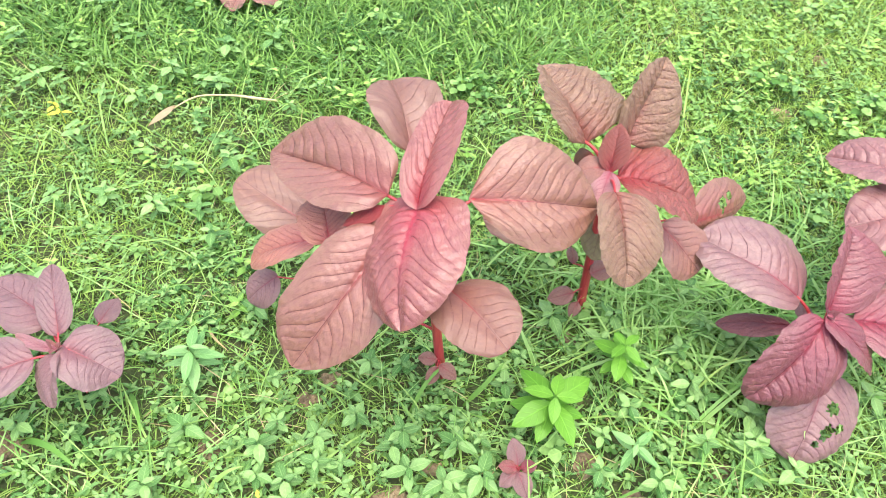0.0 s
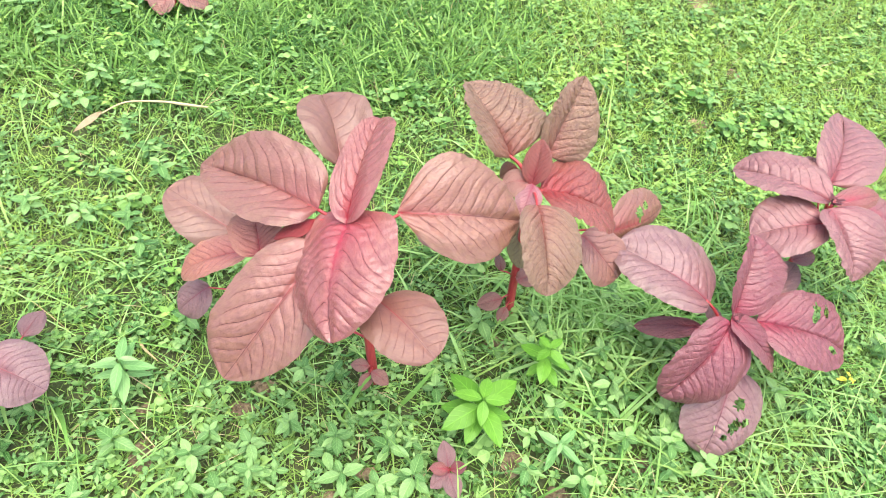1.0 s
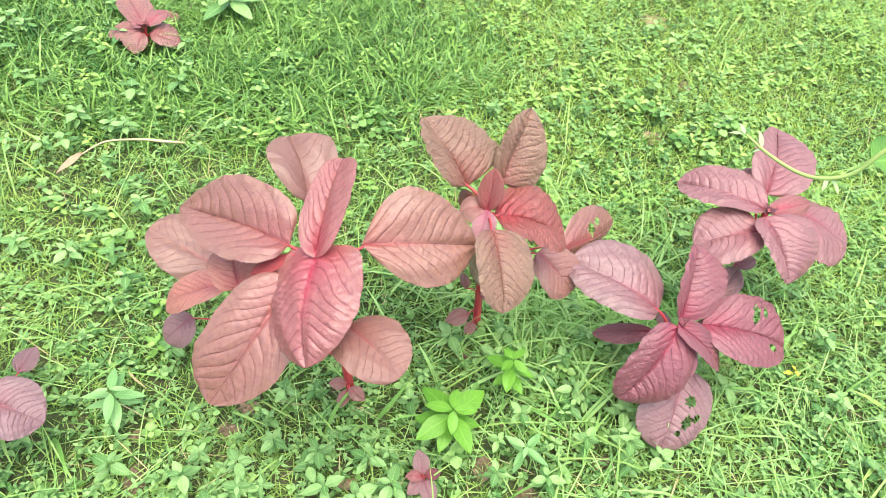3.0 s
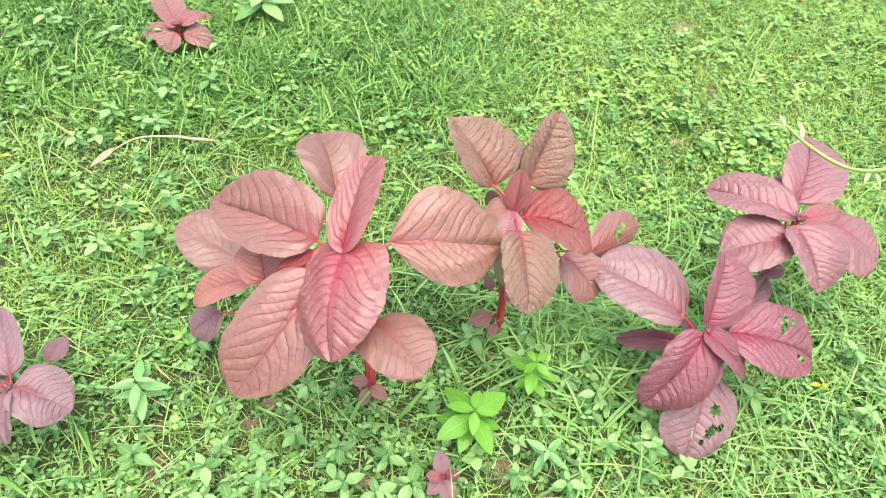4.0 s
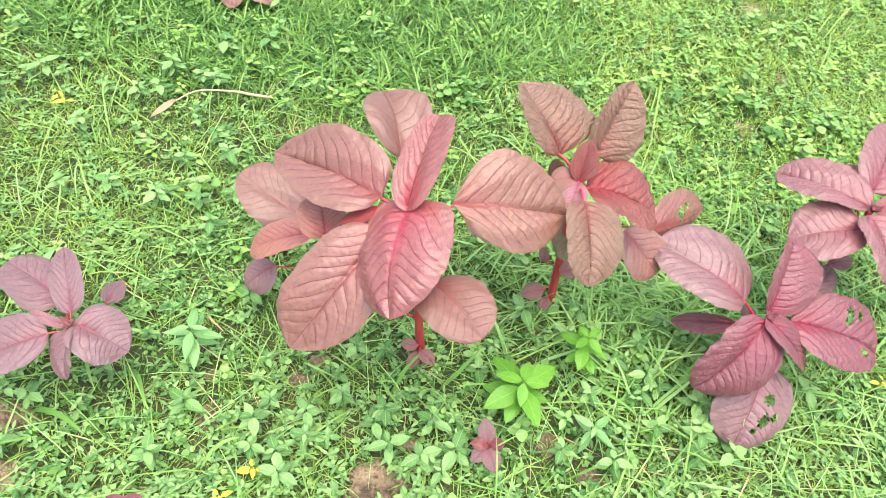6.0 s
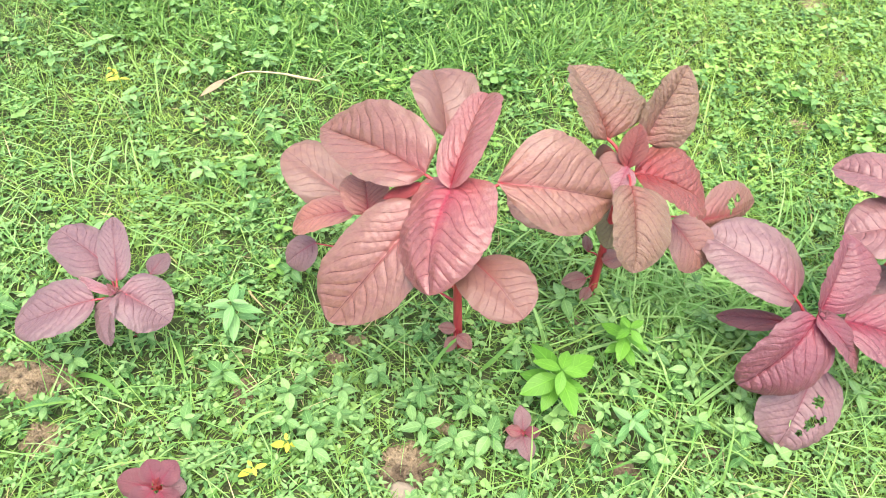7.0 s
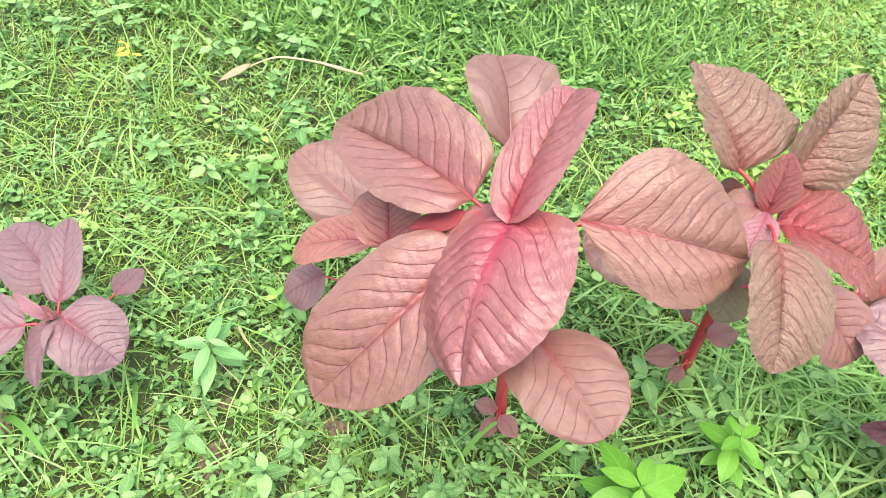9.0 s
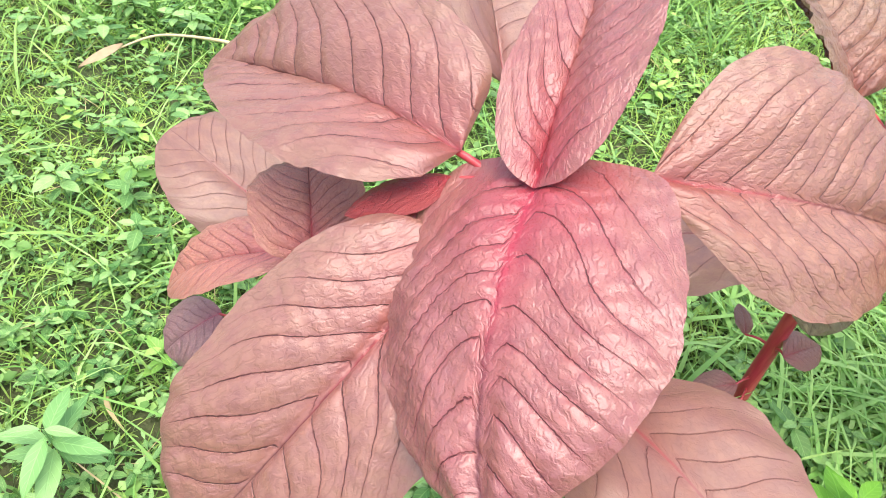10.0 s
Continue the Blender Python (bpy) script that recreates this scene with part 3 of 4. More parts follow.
leaf(plant_c, (0.881, 0.845, 0.267), (0.977, 0.783, 0.194), (0.041, 0.038), (0.52, 0.4), -3, 8, .25, PLUM, arch=0.1, relief=1.4, taper=0.4, blunt=0.6)
leaf(plant_c, (0.879, 0.890, 0.170), (0.762, 0.920, 0.120), (0.0365, 0.0215), (0.45, 0.45), -11, 14, .15, PLUM, arch=0.08, relief=1.3)
leaf(plant_c, (0.887, 0.876, 0.200), (0.893, 0.924, 0.200), (0.017, 0.017), (0.4, 0.4), 0, 3, .18, MAUVE, arch=0.05, taper=0.95, blunt=0.95)
leaf(plant_c, (0.999, 0.933, 0.210), (1.101, 1.027, 0.220), (0.033, 0.033), (0.45, 0.45), 7, 3, .18, MAUVE, arch=0.05)
leaf(plant_c, (0.945, 0.876, 0.200), (1.031, 0.901, 0.160), (0.02, 0.02), (0.45, 0.45), 29, 3, .17, PLUM, arch=0.05, relief=1.3)

# leaves of plant D
leaf(plant_d, (1.129, 1.119, 0.363), (1.233, 1.323, 0.38), (0.063, 0.09), (0.13, 0.45), 12, 16, .33, HEATHER, arch=0.05, taper=0.42, blunt=0.66)
leaf(plant_d, (1.112, 1.071, 0.363), (0.958, 1.182, 0.332), (0.07, 0.074), (0.6, 0.41), -3, 16, .34, HEATHER, arch=0.06, relief=1.4, taper=0.5, blunt=0.55)
leaf(plant_d, (1.09, 1.025, 0.347), (0.957, 1.021, 0.303), (0.069, 0.072), (0.63, 0.41), -6, 8, .32, HEATHER, arch=0.06, relief=0.7, taper=0.36, blunt=0.5)
leaf(plant_d, (1.094, 1.047, 0.368), (1.122, 0.915, 0.31), (0.094, 0.050), (0.38, 0.44), -8, 12, .34, HEATHER, arch=0.08, relief=1.4, taper=0.38, blunt=0.6)
leaf(plant_d, (1.235, 1.124, 0.306), (1.359, 1.063, 0.26), (0.099, 0.105), (0.69, 0.44), 0, -8, .26, HEATHER, arch=0.06, relief=0.7, taper=0.4, blunt=0.5)
leaf(plant_d, (1.104, 1.057, 0.375), (1.230, 1.101, 0.360), (0.0225, 0.0225), (0.45, 0.45), 22, -12, .36, ROSE, arch=0.1)
leaf(plant_d, (1.075, 1.019, 0.240), (1.144, 1.044, 0.230), (0.0205, 0.0205), (0.4, 0.4), 17, 3, .22, HEATHER, arch=0.05, relief=1.4, taper=0.95, blunt=0.95)
leaf(plant_d, (1.143, 1.188, 0.320), (1.155, 1.239, 0.330), (0.0236, 0.0384), (0.45, 0.45), 2, 3, .30, HEATHER, arch=0.05, relief=1.4)

# leaves of plant E
leaf(plant_e, (-0.435, 0.723, 0.18), (-0.565, 0.66, 0.147), (0.053, 0.056), (0.51, 0.33), -9, 4, .16, DUSK, arch=0.06, taper=0.5, blunt=0.52)
leaf(plant_e, (-0.448, 0.807, 0.155), (-0.588, 0.887, 0.15), (0.055, 0.048), (0.32, 0.74), 3, -4, .13, DUSK, arch=0.04, relief=0.6, taper=0.4, blunt=0.36)
leaf(plant_e, (-0.411, 0.767, 0.182), (-0.463, 0.894, 0.209), (0.031, 0.029), (0.43, 0.34), -3, 4, .16, DUSK, arch=0.04, taper=0.45, blunt=0.6)
leaf(plant_e, (-0.403, 0.851, 0.090), (-0.391, 0.917, 0.080), (0.0225, 0.0225), (0.4, 0.4), 13, -3, .08, DUSK, arch=0.05, taper=0.95, blunt=0.95)
leaf(plant_e, (-0.384, 0.741, 0.186), (-0.299, 0.715, 0.151), (0.057, 0.053), (0.32, 0.46), 6, 4, .16, DUSK, arch=0.06, relief=0.6, lobe=0.12, taper=0.28, blunt=0.66)
leaf(plant_e, (-0.402, 0.734, 0.182), (-0.39, 0.656, 0.139), (0.033, 0.036), (0.59, 0.23), 36, 16, .16, DUSK, arch=0.06, taper=0.4, blunt=0.5)
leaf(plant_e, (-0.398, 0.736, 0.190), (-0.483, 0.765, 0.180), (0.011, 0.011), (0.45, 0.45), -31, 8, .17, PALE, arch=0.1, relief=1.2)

# leaves of plant F
leaf(plant_f, (0.380, 0.639, 0.055), (0.370, 0.682, 0.075), (0.017, 0.017), (0.4, 0.4), -3, -3, .03, MAUVE, arch=0.06, taper=0.95, blunt=0.95)
leaf(plant_f, (0.380, 0.630, 0.055), (0.348, 0.605, 0.045), (0.015, 0.015), (0.4, 0.4), -12, -3, .03, MAUVE, arch=0.06, taper=0.95, blunt=0.95)
leaf(plant_f, (0.380, 0.630, 0.055), (0.397, 0.585, 0.045), (0.0175, 0.0175), (0.4, 0.4), 2, -3, .03, MAUVE, arch=0.06, taper=0.95, blunt=0.95)
leaf(plant_f, (0.383, 0.635, 0.055), (0.415, 0.645, 0.050), (0.012, 0.012), (0.4, 0.4), 13, -3, .03, PLUM, arch=0.06, taper=0.95, blunt=0.95)
leaf(plant_f, (0.379, 0.633, 0.060), (0.345, 0.636, 0.060), (0.012, 0.012), (0.4, 0.4), -10, -8, .04, ROSE, arch=0.1, taper=0.95, blunt=0.95)

# leaves of plant G
leaf(plant_g, (-0.410, 2.071, 0.080), (-0.516, 2.267, 0.069), (0.0436, 0.0554), (0.45, 0.45), -1, -3, 0.048, RUST, arch=0.06)
leaf(plant_g, (-0.415, 2.060, 0.074), (-0.522, 2.080, 0.048), (0.0486, 0.0407), (0.45, 0.45), -12, -3, 0.048, RUST, arch=0.06)
leaf(plant_g, (-0.409, 2.043, 0.074), (-0.428, 1.984, 0.037), (0.0267, 0.0508), (0.45, 0.45), -5, -3, 0.048, RUST, arch=0.06)
leaf(plant_g, (-0.387, 2.047, 0.069), (-0.302, 2.048, 0.037), (0.0694, 0.0382), (0.45, 0.45), 6, -3, 0.048, RUST, arch=0.06)
leaf(plant_g, (-0.382, 2.168, 0.037), (-0.334, 2.229, 0.026), (0.0330, 0.0229), (0.4, 0.4), 17, -3, 0.015, RUST, arch=0.06, taper=0.95, blunt=0.95)
leaf(plant_g, (-0.398, 2.056, 0.091), (-0.347, 2.133, 0.096), (0.0299, 0.0250), (0.45, 0.45), 11, -6, 0.058, ROSE, arch=0.06)
leaf(plant_g, (-0.403, 2.048, 0.091), (-0.444, 2.080, 0.096), (0.0178, 0.0178), (0.4, 0.4), -13, -6, 0.058, ROSE, arch=0.06, taper=0.95, blunt=0.95)
leaf(plant_g, (-0.394, 2.064, 0.005), (-0.384, 2.032, -0.028), (0.0161, 0.0161), (0.4, 0.4), 9, -3, 0.015, RUST, arch=0.06, taper=0.95, blunt=0.95)

# leaves of plant H
leaf(plant_h, (-0.241, 0.432, 0.100), (-0.307, 0.440, 0.085), (0.025, 0.025), (0.4, 0.4), -30, -4, .07, PLUM, arch=0.06, taper=0.6, blunt=0.7)
leaf(plant_h, (-0.238, 0.438, 0.110), (-0.258, 0.469, 0.120), (0.020, 0.020), (0.4, 0.4), -5, -8, .08, PLUM, arch=0.06, taper=0.6, blunt=0.7)
leaf(plant_h, (-0.229, 0.436, 0.110), (-0.212, 0.475, 0.115), (0.022, 0.022), (0.4, 0.4), 12, -8, .08, PLUM, arch=0.06, taper=0.6, blunt=0.7)
leaf(plant_h, (-0.236, 0.425, 0.105), (-0.265, 0.396, 0.075), (0.026, 0.026), (0.4, 0.4), -29, -4, .07, PLUM, arch=0.06, taper=0.6, blunt=0.7)
leaf(plant_h, (-0.226, 0.425, 0.105), (-0.199, 0.406, 0.075), (0.022, 0.022), (0.4, 0.4), 23, -4, .07, PLUM, arch=0.06, taper=0.6, blunt=0.7)
leaf(plant_h, (-0.225, 0.435, 0.100), (-0.189, 0.441, 0.085), (0.019, 0.019), (0.4, 0.4), 20, -4, .07, MAUVE, arch=0.06, taper=0.6, blunt=0.7)


def apex(plant, size, count, material):
    """The cluster of young folded leaves at the tip of a plant."""
    top = Vector(plant["top"]) + Vector(plant.location)
    r = random.Random(leaf_seed[0])
    for k in range(count):
        a = 2.4 * k + r.uniform(-0.3, 0.3)
        out = Vector((math.cos(a), math.sin(a), 1.1 + 0.3 * (k % 2))).normalized() * size * r.uniform(0.7, 1.1)
        base = top + Vector((0, 0, -0.004))
        leaf(plant, base, base + out, (size * 0.28, size * 0.28), (0.45, 0.45), 0, 26, top.z - 0.004, material, 0.08, 1.2)


apex(plant_a, 0.012, 3, CRIMSON)
apex(plant_b, 0.026, 4, CRIMSON)
apex(plant_c, 0.026, 4, PLUM)
apex(plant_d, 0.026, 4, PLUM)
apex(plant_e, 0.026, 4, ROSE)
apex(plant_f, 0.012, 4, CRIMSON)
apex(plant_g, 0.034, 5, ROSE)
apex(plant_h, 0.018, 4, CRIMSON)


# ---- grass and weeds ----
rng = np.random.default_rng(5)


def in_view(x, y):
    """The stretch of lawn that lies before the camera, widening with distance."""
    return (x > -0.85 - 0.5 * y) & (x < 1.25 + 0.75 * y)


def scatter(count, y0, y1):
    y = y0 + (y1 - y0) * rng.random(count * 3)
    x = -2.4 + 5.9 * rng.random(count * 3)
    ok = in_view(x, y)
    return x[ok][:count], y[ok][:count]


def bare(x, y):
    """0 on the bare spots of soil, 1 elsewhere."""
    k = np.ones_like(x)
    for cx, cy, rx, ry in BARE_SPOTS:
        k = np.minimum(k, np.clip((((x - cx) / rx) ** 2 + ((y - cy) / ry) ** 2) - 0.5, 0, 1))
    return np.maximum(k, 0.07)


def lumps(x, y, f, s):
    return 0.5 + 0.25 * (np.sin(f * x + s) * np.sin(f * 1.13 * y + 2 * s) + np.sin(f * 2.3 * x - f * 1.1 * y + 3 * s) * np.sin(f * 1.7 * y + f * 0.6 * x + s))


def lush(x, y):
    """1 in the band of longer, darker grass."""
    return np.clip(1.6 - (((x + 0.25) / 0.85) ** 2 + ((y - 2.12) / 0.45) ** 2), 0, 1)


def blades(name, x, y, height, width, lean, curl, material, label):
    """Grass blades as bent, tapered strips, joined into one mesh."""
    n = len(x)
    z = ground_height(x, y) - 0.003
    a, turn = rng.random(n) * 2 * math.pi, rng.normal(0, 0.5, n)
    dx, dy = np.cos(a), np.sin(a)
    sx, sy = -np.sin(a + turn), np.cos(a + turn)
    verts = np.zeros((n, 7, 3), np.float32)
    for k, (s, w) in enumerate(((0, 0.8), (0.35, 1.0), (0.72, 0.7), (1, 0))):
        out = height * (lean * s + curl * s * s)
        rise = height * s * np.sqrt(np.clip(1 - 0.55 * (lean + curl * s) ** 2, 0.02, 1))
        cx, cy, cz = x + dx * out, y + dy * out, z + rise
        if k < 3:
            verts[:, 2 * k] = np.stack([cx - sx * w * width / 2, cy - sy * w * width / 2, cz], -1)
            verts[:, 2 * k + 1] = np.stack([cx + sx * w * width / 2, cy + sy * w * width / 2, cz], -1)
        else:
            verts[:, 6] = np.stack([cx, cy, cz], -1)
    tri = np.array([(0, 1, 3), (0, 3, 2), (2, 3, 5), (2, 5, 4), (4, 5, 6)])
    faces = (np.arange(n)[:, None, None] * 7 + tri[None]).reshape(-1, 3)
    ob = part(name, mesh_from(name, verts.reshape(-1, 3), faces, None, False), material)
    return tagged(ob, label, "grass", "", "stuff")


def middle(x, y):
    """1 in the middle of the lawn that is built finely, fading to 0 at its rim."""
    across = np.minimum(x + 0.85 + 0.5 * y, 1.25 + 0.75 * y - x) / 0.4
    return np.clip(np.minimum(across, np.minimum((y - 0.15) / 0.2, (3.4 - y) / 0.6)), 0, 1)


def thin(x, y, chance):
    ok = rng.random(len(x)) < chance * middle(x, y)
    return x[ok], y[ok]


def near(x, y):
    """1 in the stretch of lawn where low weeds crowd out the grass, before the amaranths."""
    return np.clip((1.05 - y) / 0.25, 0, 1) * (0.6 + 0.4 * lumps(x, y, 6.0, 2.5))


def sunny(x, y):
    """1 where the lawn is finer and yellower, far to the right."""
    return np.clip((x - 0.25) / 0.5, 0, 1) * np.clip((y - 1.05) / 0.35, 0, 1)


def meadow(x, y):
    """1 where fine yellowish grass stands almost free of weeds."""
    return np.clip(1.5 - ((x + 0.62) / 0.34) ** 2 - ((y - 1.32) / 0.36) ** 2, 0, 1)


x, y = scatter(260000, 0.15, 3.4)
x, y = thin(x, y, bare(x, y) * (0.45 + 0.55 * lumps(x, y, 7.0, 1.0)) * (1 - 0.75 * lush(x, y)) * (1 - 0.85 * sunny(x, y)) * (1 - 0.6 * meadow(x, y)) * (1 - 0.12 * near(x, y)))
n = len(x)
blades("lawn_grass", x, y, rng.uniform(0.016, 0.055, n) * (1 - 0.2 * near(x, y)), rng.uniform(0.0013, 0.0036, n), rng.uniform(0.1, 0.9, n), rng.uniform(0.2, 1.1, n), LAWN, "short bright green lawn grass on brown soil")
x, y = scatter(260000, 0.9, 3.4)
x, y = thin(x, y, np.maximum(sunny(x, y), 0.4 * meadow(x, y)) * (0.55 + 0.5 * lumps(x, y, 9.0, 3.0)))
n = len(x)
blades("fine_grass", x, y, rng.uniform(0.016, 0.045, n), rng.uniform(0.0014, 0.0032, n), rng.uniform(0.1, 0.8, n), rng.uniform(0.2, 1.1, n), FINE, "fine yellowish-green grass on thin soil")
x, y = scatter(200000, 1.1, 3.4)
x, y = thin(x, y, lush(x, y) * (0.15 + 0.7 * lumps(x, y, 11.0, 5.0)))
n = len(x)
blades("lush_grass", x, y, rng.uniform(0.035, 0.10, n), rng.uniform(0.0035, 0.0075, n), rng.uniform(0.1, 0.8, n), rng.uniform(0.3, 0.9, n), LUSH, "longer dark green grass in a lush band")
x, y = scatter(5200, 0.15, 3.0)
x, y = thin(x, y, bare(x, y) * (0.3 + 0.7 * lumps(x, y, 4.0, 2.0)))
n = len(x)
blades("coarse_grass", x, y, rng.uniform(0.05, 0.15, n), rng.uniform(0.0018, 0.0055, n), rng.uniform(0.3, 0.9, n), rng.uniform(0.3, 1.0, n), COARSE, "scattered coarse green grass blades arching over the lawn")
x, y = rng.normal(0.80, 0.19, 900), rng.normal(1.02, 0.13, 900)
n = len(x)
blades("tufted_grass", x, y, rng.uniform(0.06, 0.15, n), rng.uniform(0.003, 0.0085, n), rng.uniform(0.4, 0.9, n), rng.uniform(0.3, 0.9, n), BROAD, "tuft of broad green grass blades arching between the amaranths")
x, y = scatter(5200, 0.25, 1.5)
x, y = thin(x, y, bare(x, y) * np.clip(0.35 + 0.9 * (x - 0.4), 0.3, 1) * (0.35 + 0.65 * lumps(x, y, 6.0, 0.4)))
n = len(x)
blades("arching_grass", x, y, rng.uniform(0.07, 0.17, n), rng.uniform(0.0014, 0.0036, n), rng.uniform(0.55, 0.95, n), rng.uniform(0.3, 0.9, n), BROAD, "thin light-green grass blades arching over low weeds")
x, y = scatter(1800, 0.15, 3.2)
n = len(x)
blades("dry_grass", x, y, rng.uniform(0.03, 0.10, n), rng.uniform(0.001, 0.0022, n), rng.uniform(0.7, 1.1, n), rng.uniform(0.0, 0.3, n), STRAW, "thin dry straw-coloured grass stalks lying in the lawn")


far_x, far_y = rng.normal(0.5, 2.3, 110000), rng.normal(1.4, 2.0, 110000)
outside = rng.random(110000) > middle(far_x, far_y)
x, y = far_x[outside], far_y[outside]
n = len(x)
blades("outer_grass", x, y, rng.uniform(0.05, 0.12, n), rng.uniform(0.006, 0.014, n), rng.uniform(0.2, 0.9, n), rng.uniform(0.1, 0.6, n), LAWN, "bright green lawn grass stretching away all round")


def small_leaf(name, length, width, cup=0.12, droop=0.25, point=1.0, rows=6):
    """A small pointed herb leaf along +x, folded along its rib."""
    u = np.linspace(0, 1, rows + 1)
    half = 0.5 * width * np.sin(math.pi * u ** (0.8 * point)) ** 0.85
    verts, uvs = [], []
    for ui, h in zip(u, half):
        for v in (-1, -0.5, 0, 0.5, 1):
            verts.append((ui * length, v * h, cup * abs(v) * width - droop * length * ui * ui + 0.012 * width * math.sin(ui * 20) * abs(v)))
            uvs.append((ui, (v + 1) / 2))
    idx = np.arange(len(verts)).reshape(rows + 1, 5)
    faces = np.stack([idx[:-1, :-1], idx[1:, :-1], idx[1:, 1:], idx[:-1, 1:]], -1).reshape(-1, 4)
    return verts, faces, uvs


LEAF_KINDS = {"ovate": small_leaf("ovate", 1.0, 0.54), "lance": small_leaf("lance", 1.0, 0.34, 0.10, 0.3), "round": small_leaf("round", 1.0, 0.85, 0.06, 0.12), "ellipse": small_leaf("ellipse", 1.0, 0.50, 0.04, 0.30, 1.1, 8)}


def herb(name, label, kind, material, size, pairs, tall, seed, whorl=2, tilt=24):
    """A young broad-leaved weed: leaves in crossed pairs on a thin stem, the smallest at the top."""
    r = random.Random(seed)
    thing = tagged(new(name), label, "weed", "broad-leaved weeds")
    part("stem", tube("stem", ((0, 0, -0.005), (0.002, 0, tall * 0.5), (0, 0, tall)), (0.0016, 0.0013, 0.0008), 6), material, thing)
    verts, faces, uvs = LEAF_KINDS[kind]
    data = mesh_from("leaf", np.array(verts) * size, faces, uvs)
    for k in range(pairs):
        s = 1.0 if k < pairs - 1 else 0.6
        s *= 0.8 if k == 0 and pairs > 2 else 1.0
        for j in range(whorl):
            a = 360 * j / whorl + 90 * k * 2 / whorl + r.uniform(-14, 14)
            z = tall * (0.45 + 0.55 * (k + 1) / pairs)
            leaf_ob = part("leaf", data, material, thing)
            leaf_ob.matrix_local = pose(0, 0, z, 0, 0, a) @ pose(0.002, 0, 0, r.uniform(-12, 12), -(tilt + r.uniform(-12, 12)) * (0.4 + 0.9 * k / pairs), 0) @ Matrix.Scale(s * r.uniform(0.85, 1.1), 4)
    return thing


def at(x, y, turn, scale=1.0):
    return pose(x, y, float(ground_height(x, y)), 0, 0, turn) @ Matrix.Scale(scale, 4)


# the weeds that stand out one by one
spear = herb("spear_leaved_weed", "pale green weed with a star of lance-shaped leaves", "lance", HERB_PALE, 0.064, 5, 0.115, 1, 2, 12)
spear.matrix_basis = at(-0.217, 0.80, 10)
lime = herb("lime_weed", "bright lime-green weed with broad pointed leaves", "ellipse", LIME, 0.056, 3, 0.15, 2, 4, 10)
lime.matrix_basis = at(0.566, 0.832, 30)
lime_low = herb("lime_weed", "bright lime-green broad-leaved weed among the grass", "ellipse", LIME, 0.070, 3, 0.11, 3, 4, 8)
lime_low.matrix_basis = at(0.436, 0.733, 75, 1.18)
copy_thing(spear, at(0.583, 0.674, 55, 0.8))
copy_thing(spear, at(-0.56, 0.93, 0, 0.85))
yellow = herb("yellow_leaved_weed", "small weed with yellowed leaves near bare soil", "ellipse", YELLOW, 0.028, 2, 0.05, 4, 2, 14)
yellow.matrix_basis = at(-0.05, 0.557, 20)
for px, py, a, s in ((-0.10, 0.505, 45, 0.9), (-0.741, 1.49, 30, 1.0), (-0.77, 1.52, 80, 0.8), (1.27, 0.87, 10, 0.8)):
    copy_thing(yellow, at(px, py, a, s))
fresh = herb("green_weed", "fresh green weed with pairs of oval leaves", "ovate", HERB, 0.034, 4, 0.070, 5, 2, 12)
fresh.matrix_basis = at(0.712, 0.815, 20)
wide = herb("green_weed", "fresh green weed with broad opposite leaves", "ovate", HERB, 0.041, 3, 0.062, 6, 2, 10)
wide.matrix_basis = at(-0.205, 0.675, 60)
round_leaved = herb("round_leaved_weed", "low light-green weed with rounded leaves", "round", CREEP, 0.030, 3, 0.055, 7, 2, 12)
round_leaved.matrix_basis = at(0.28, 1.72, 15)
tiny = herb("green_weed", "small light-green weed seedling in the lawn", "ovate", HERB, 0.027, 3, 0.052, 8, 2, 14)
tiny.matrix_basis = at(0.33, 1.69, 15)
for px, py, a, s in ((-0.325, 1.235, 0, 1.1), (-0.30, 1.25, 70, 1.0), (0.25, 1.70, 50, 1.1), (0.31, 1.75, 100, 1.0), (0.30, 1.66, 150, 0.9), (-0.05, 1.85, 20, 1.0), (1.30, 1.62, 20, 1.2), (1.42, 1.75, 20, 1.2)):
    copy_thing(round_leaved, at(px, py, a, s))
big_weed = herb("green_weed", "large light-green weed beside a small amaranth", "ellipse", HERB, 0.085, 2, 0.08, 9, 4, 12)
big_weed.matrix_basis = at(-0.17, 2.24, 40, 1.35)
for k, (px, py) in enumerate(((0.159, 0.665), (0.273, 0.674), (0.191, 0.621), (0.316, 0.618), (-0.017, 0.593), (-0.004, 0.55), (0.252, 0.603), (0.812, 0.761), (0.701, 0.779), (0.766, 0.966))):
    copy_thing(wide, at(px, py, 47 * k + 15, 0.85 + 0.07 * (k % 4)))
for k, (px, py) in enumerate(((0.032, 0.627), (0.091, 0.716), (0.589, 0.762), (0.62, 0.619), (0.806, 0.688), (-0.779, 1.599), (-0.652, 1.556), (-0.562, 1.546), (-0.511, 1.56), (-0.375, 1.621), (-0.393, 1.506), (-0.643, 1.203), (-0.31, 1.186), (-0.407, 1.182), (-0.274, 1.332), (-0.384, 1.326), (-0.324, 1.412), (-0.959, 1.766), (-0.926, 1.517), (-0.503, 1.659))):
    copy_thing(fresh, at(px, py, 61 * k, 0.8 + 0.08 * (k % 5)))
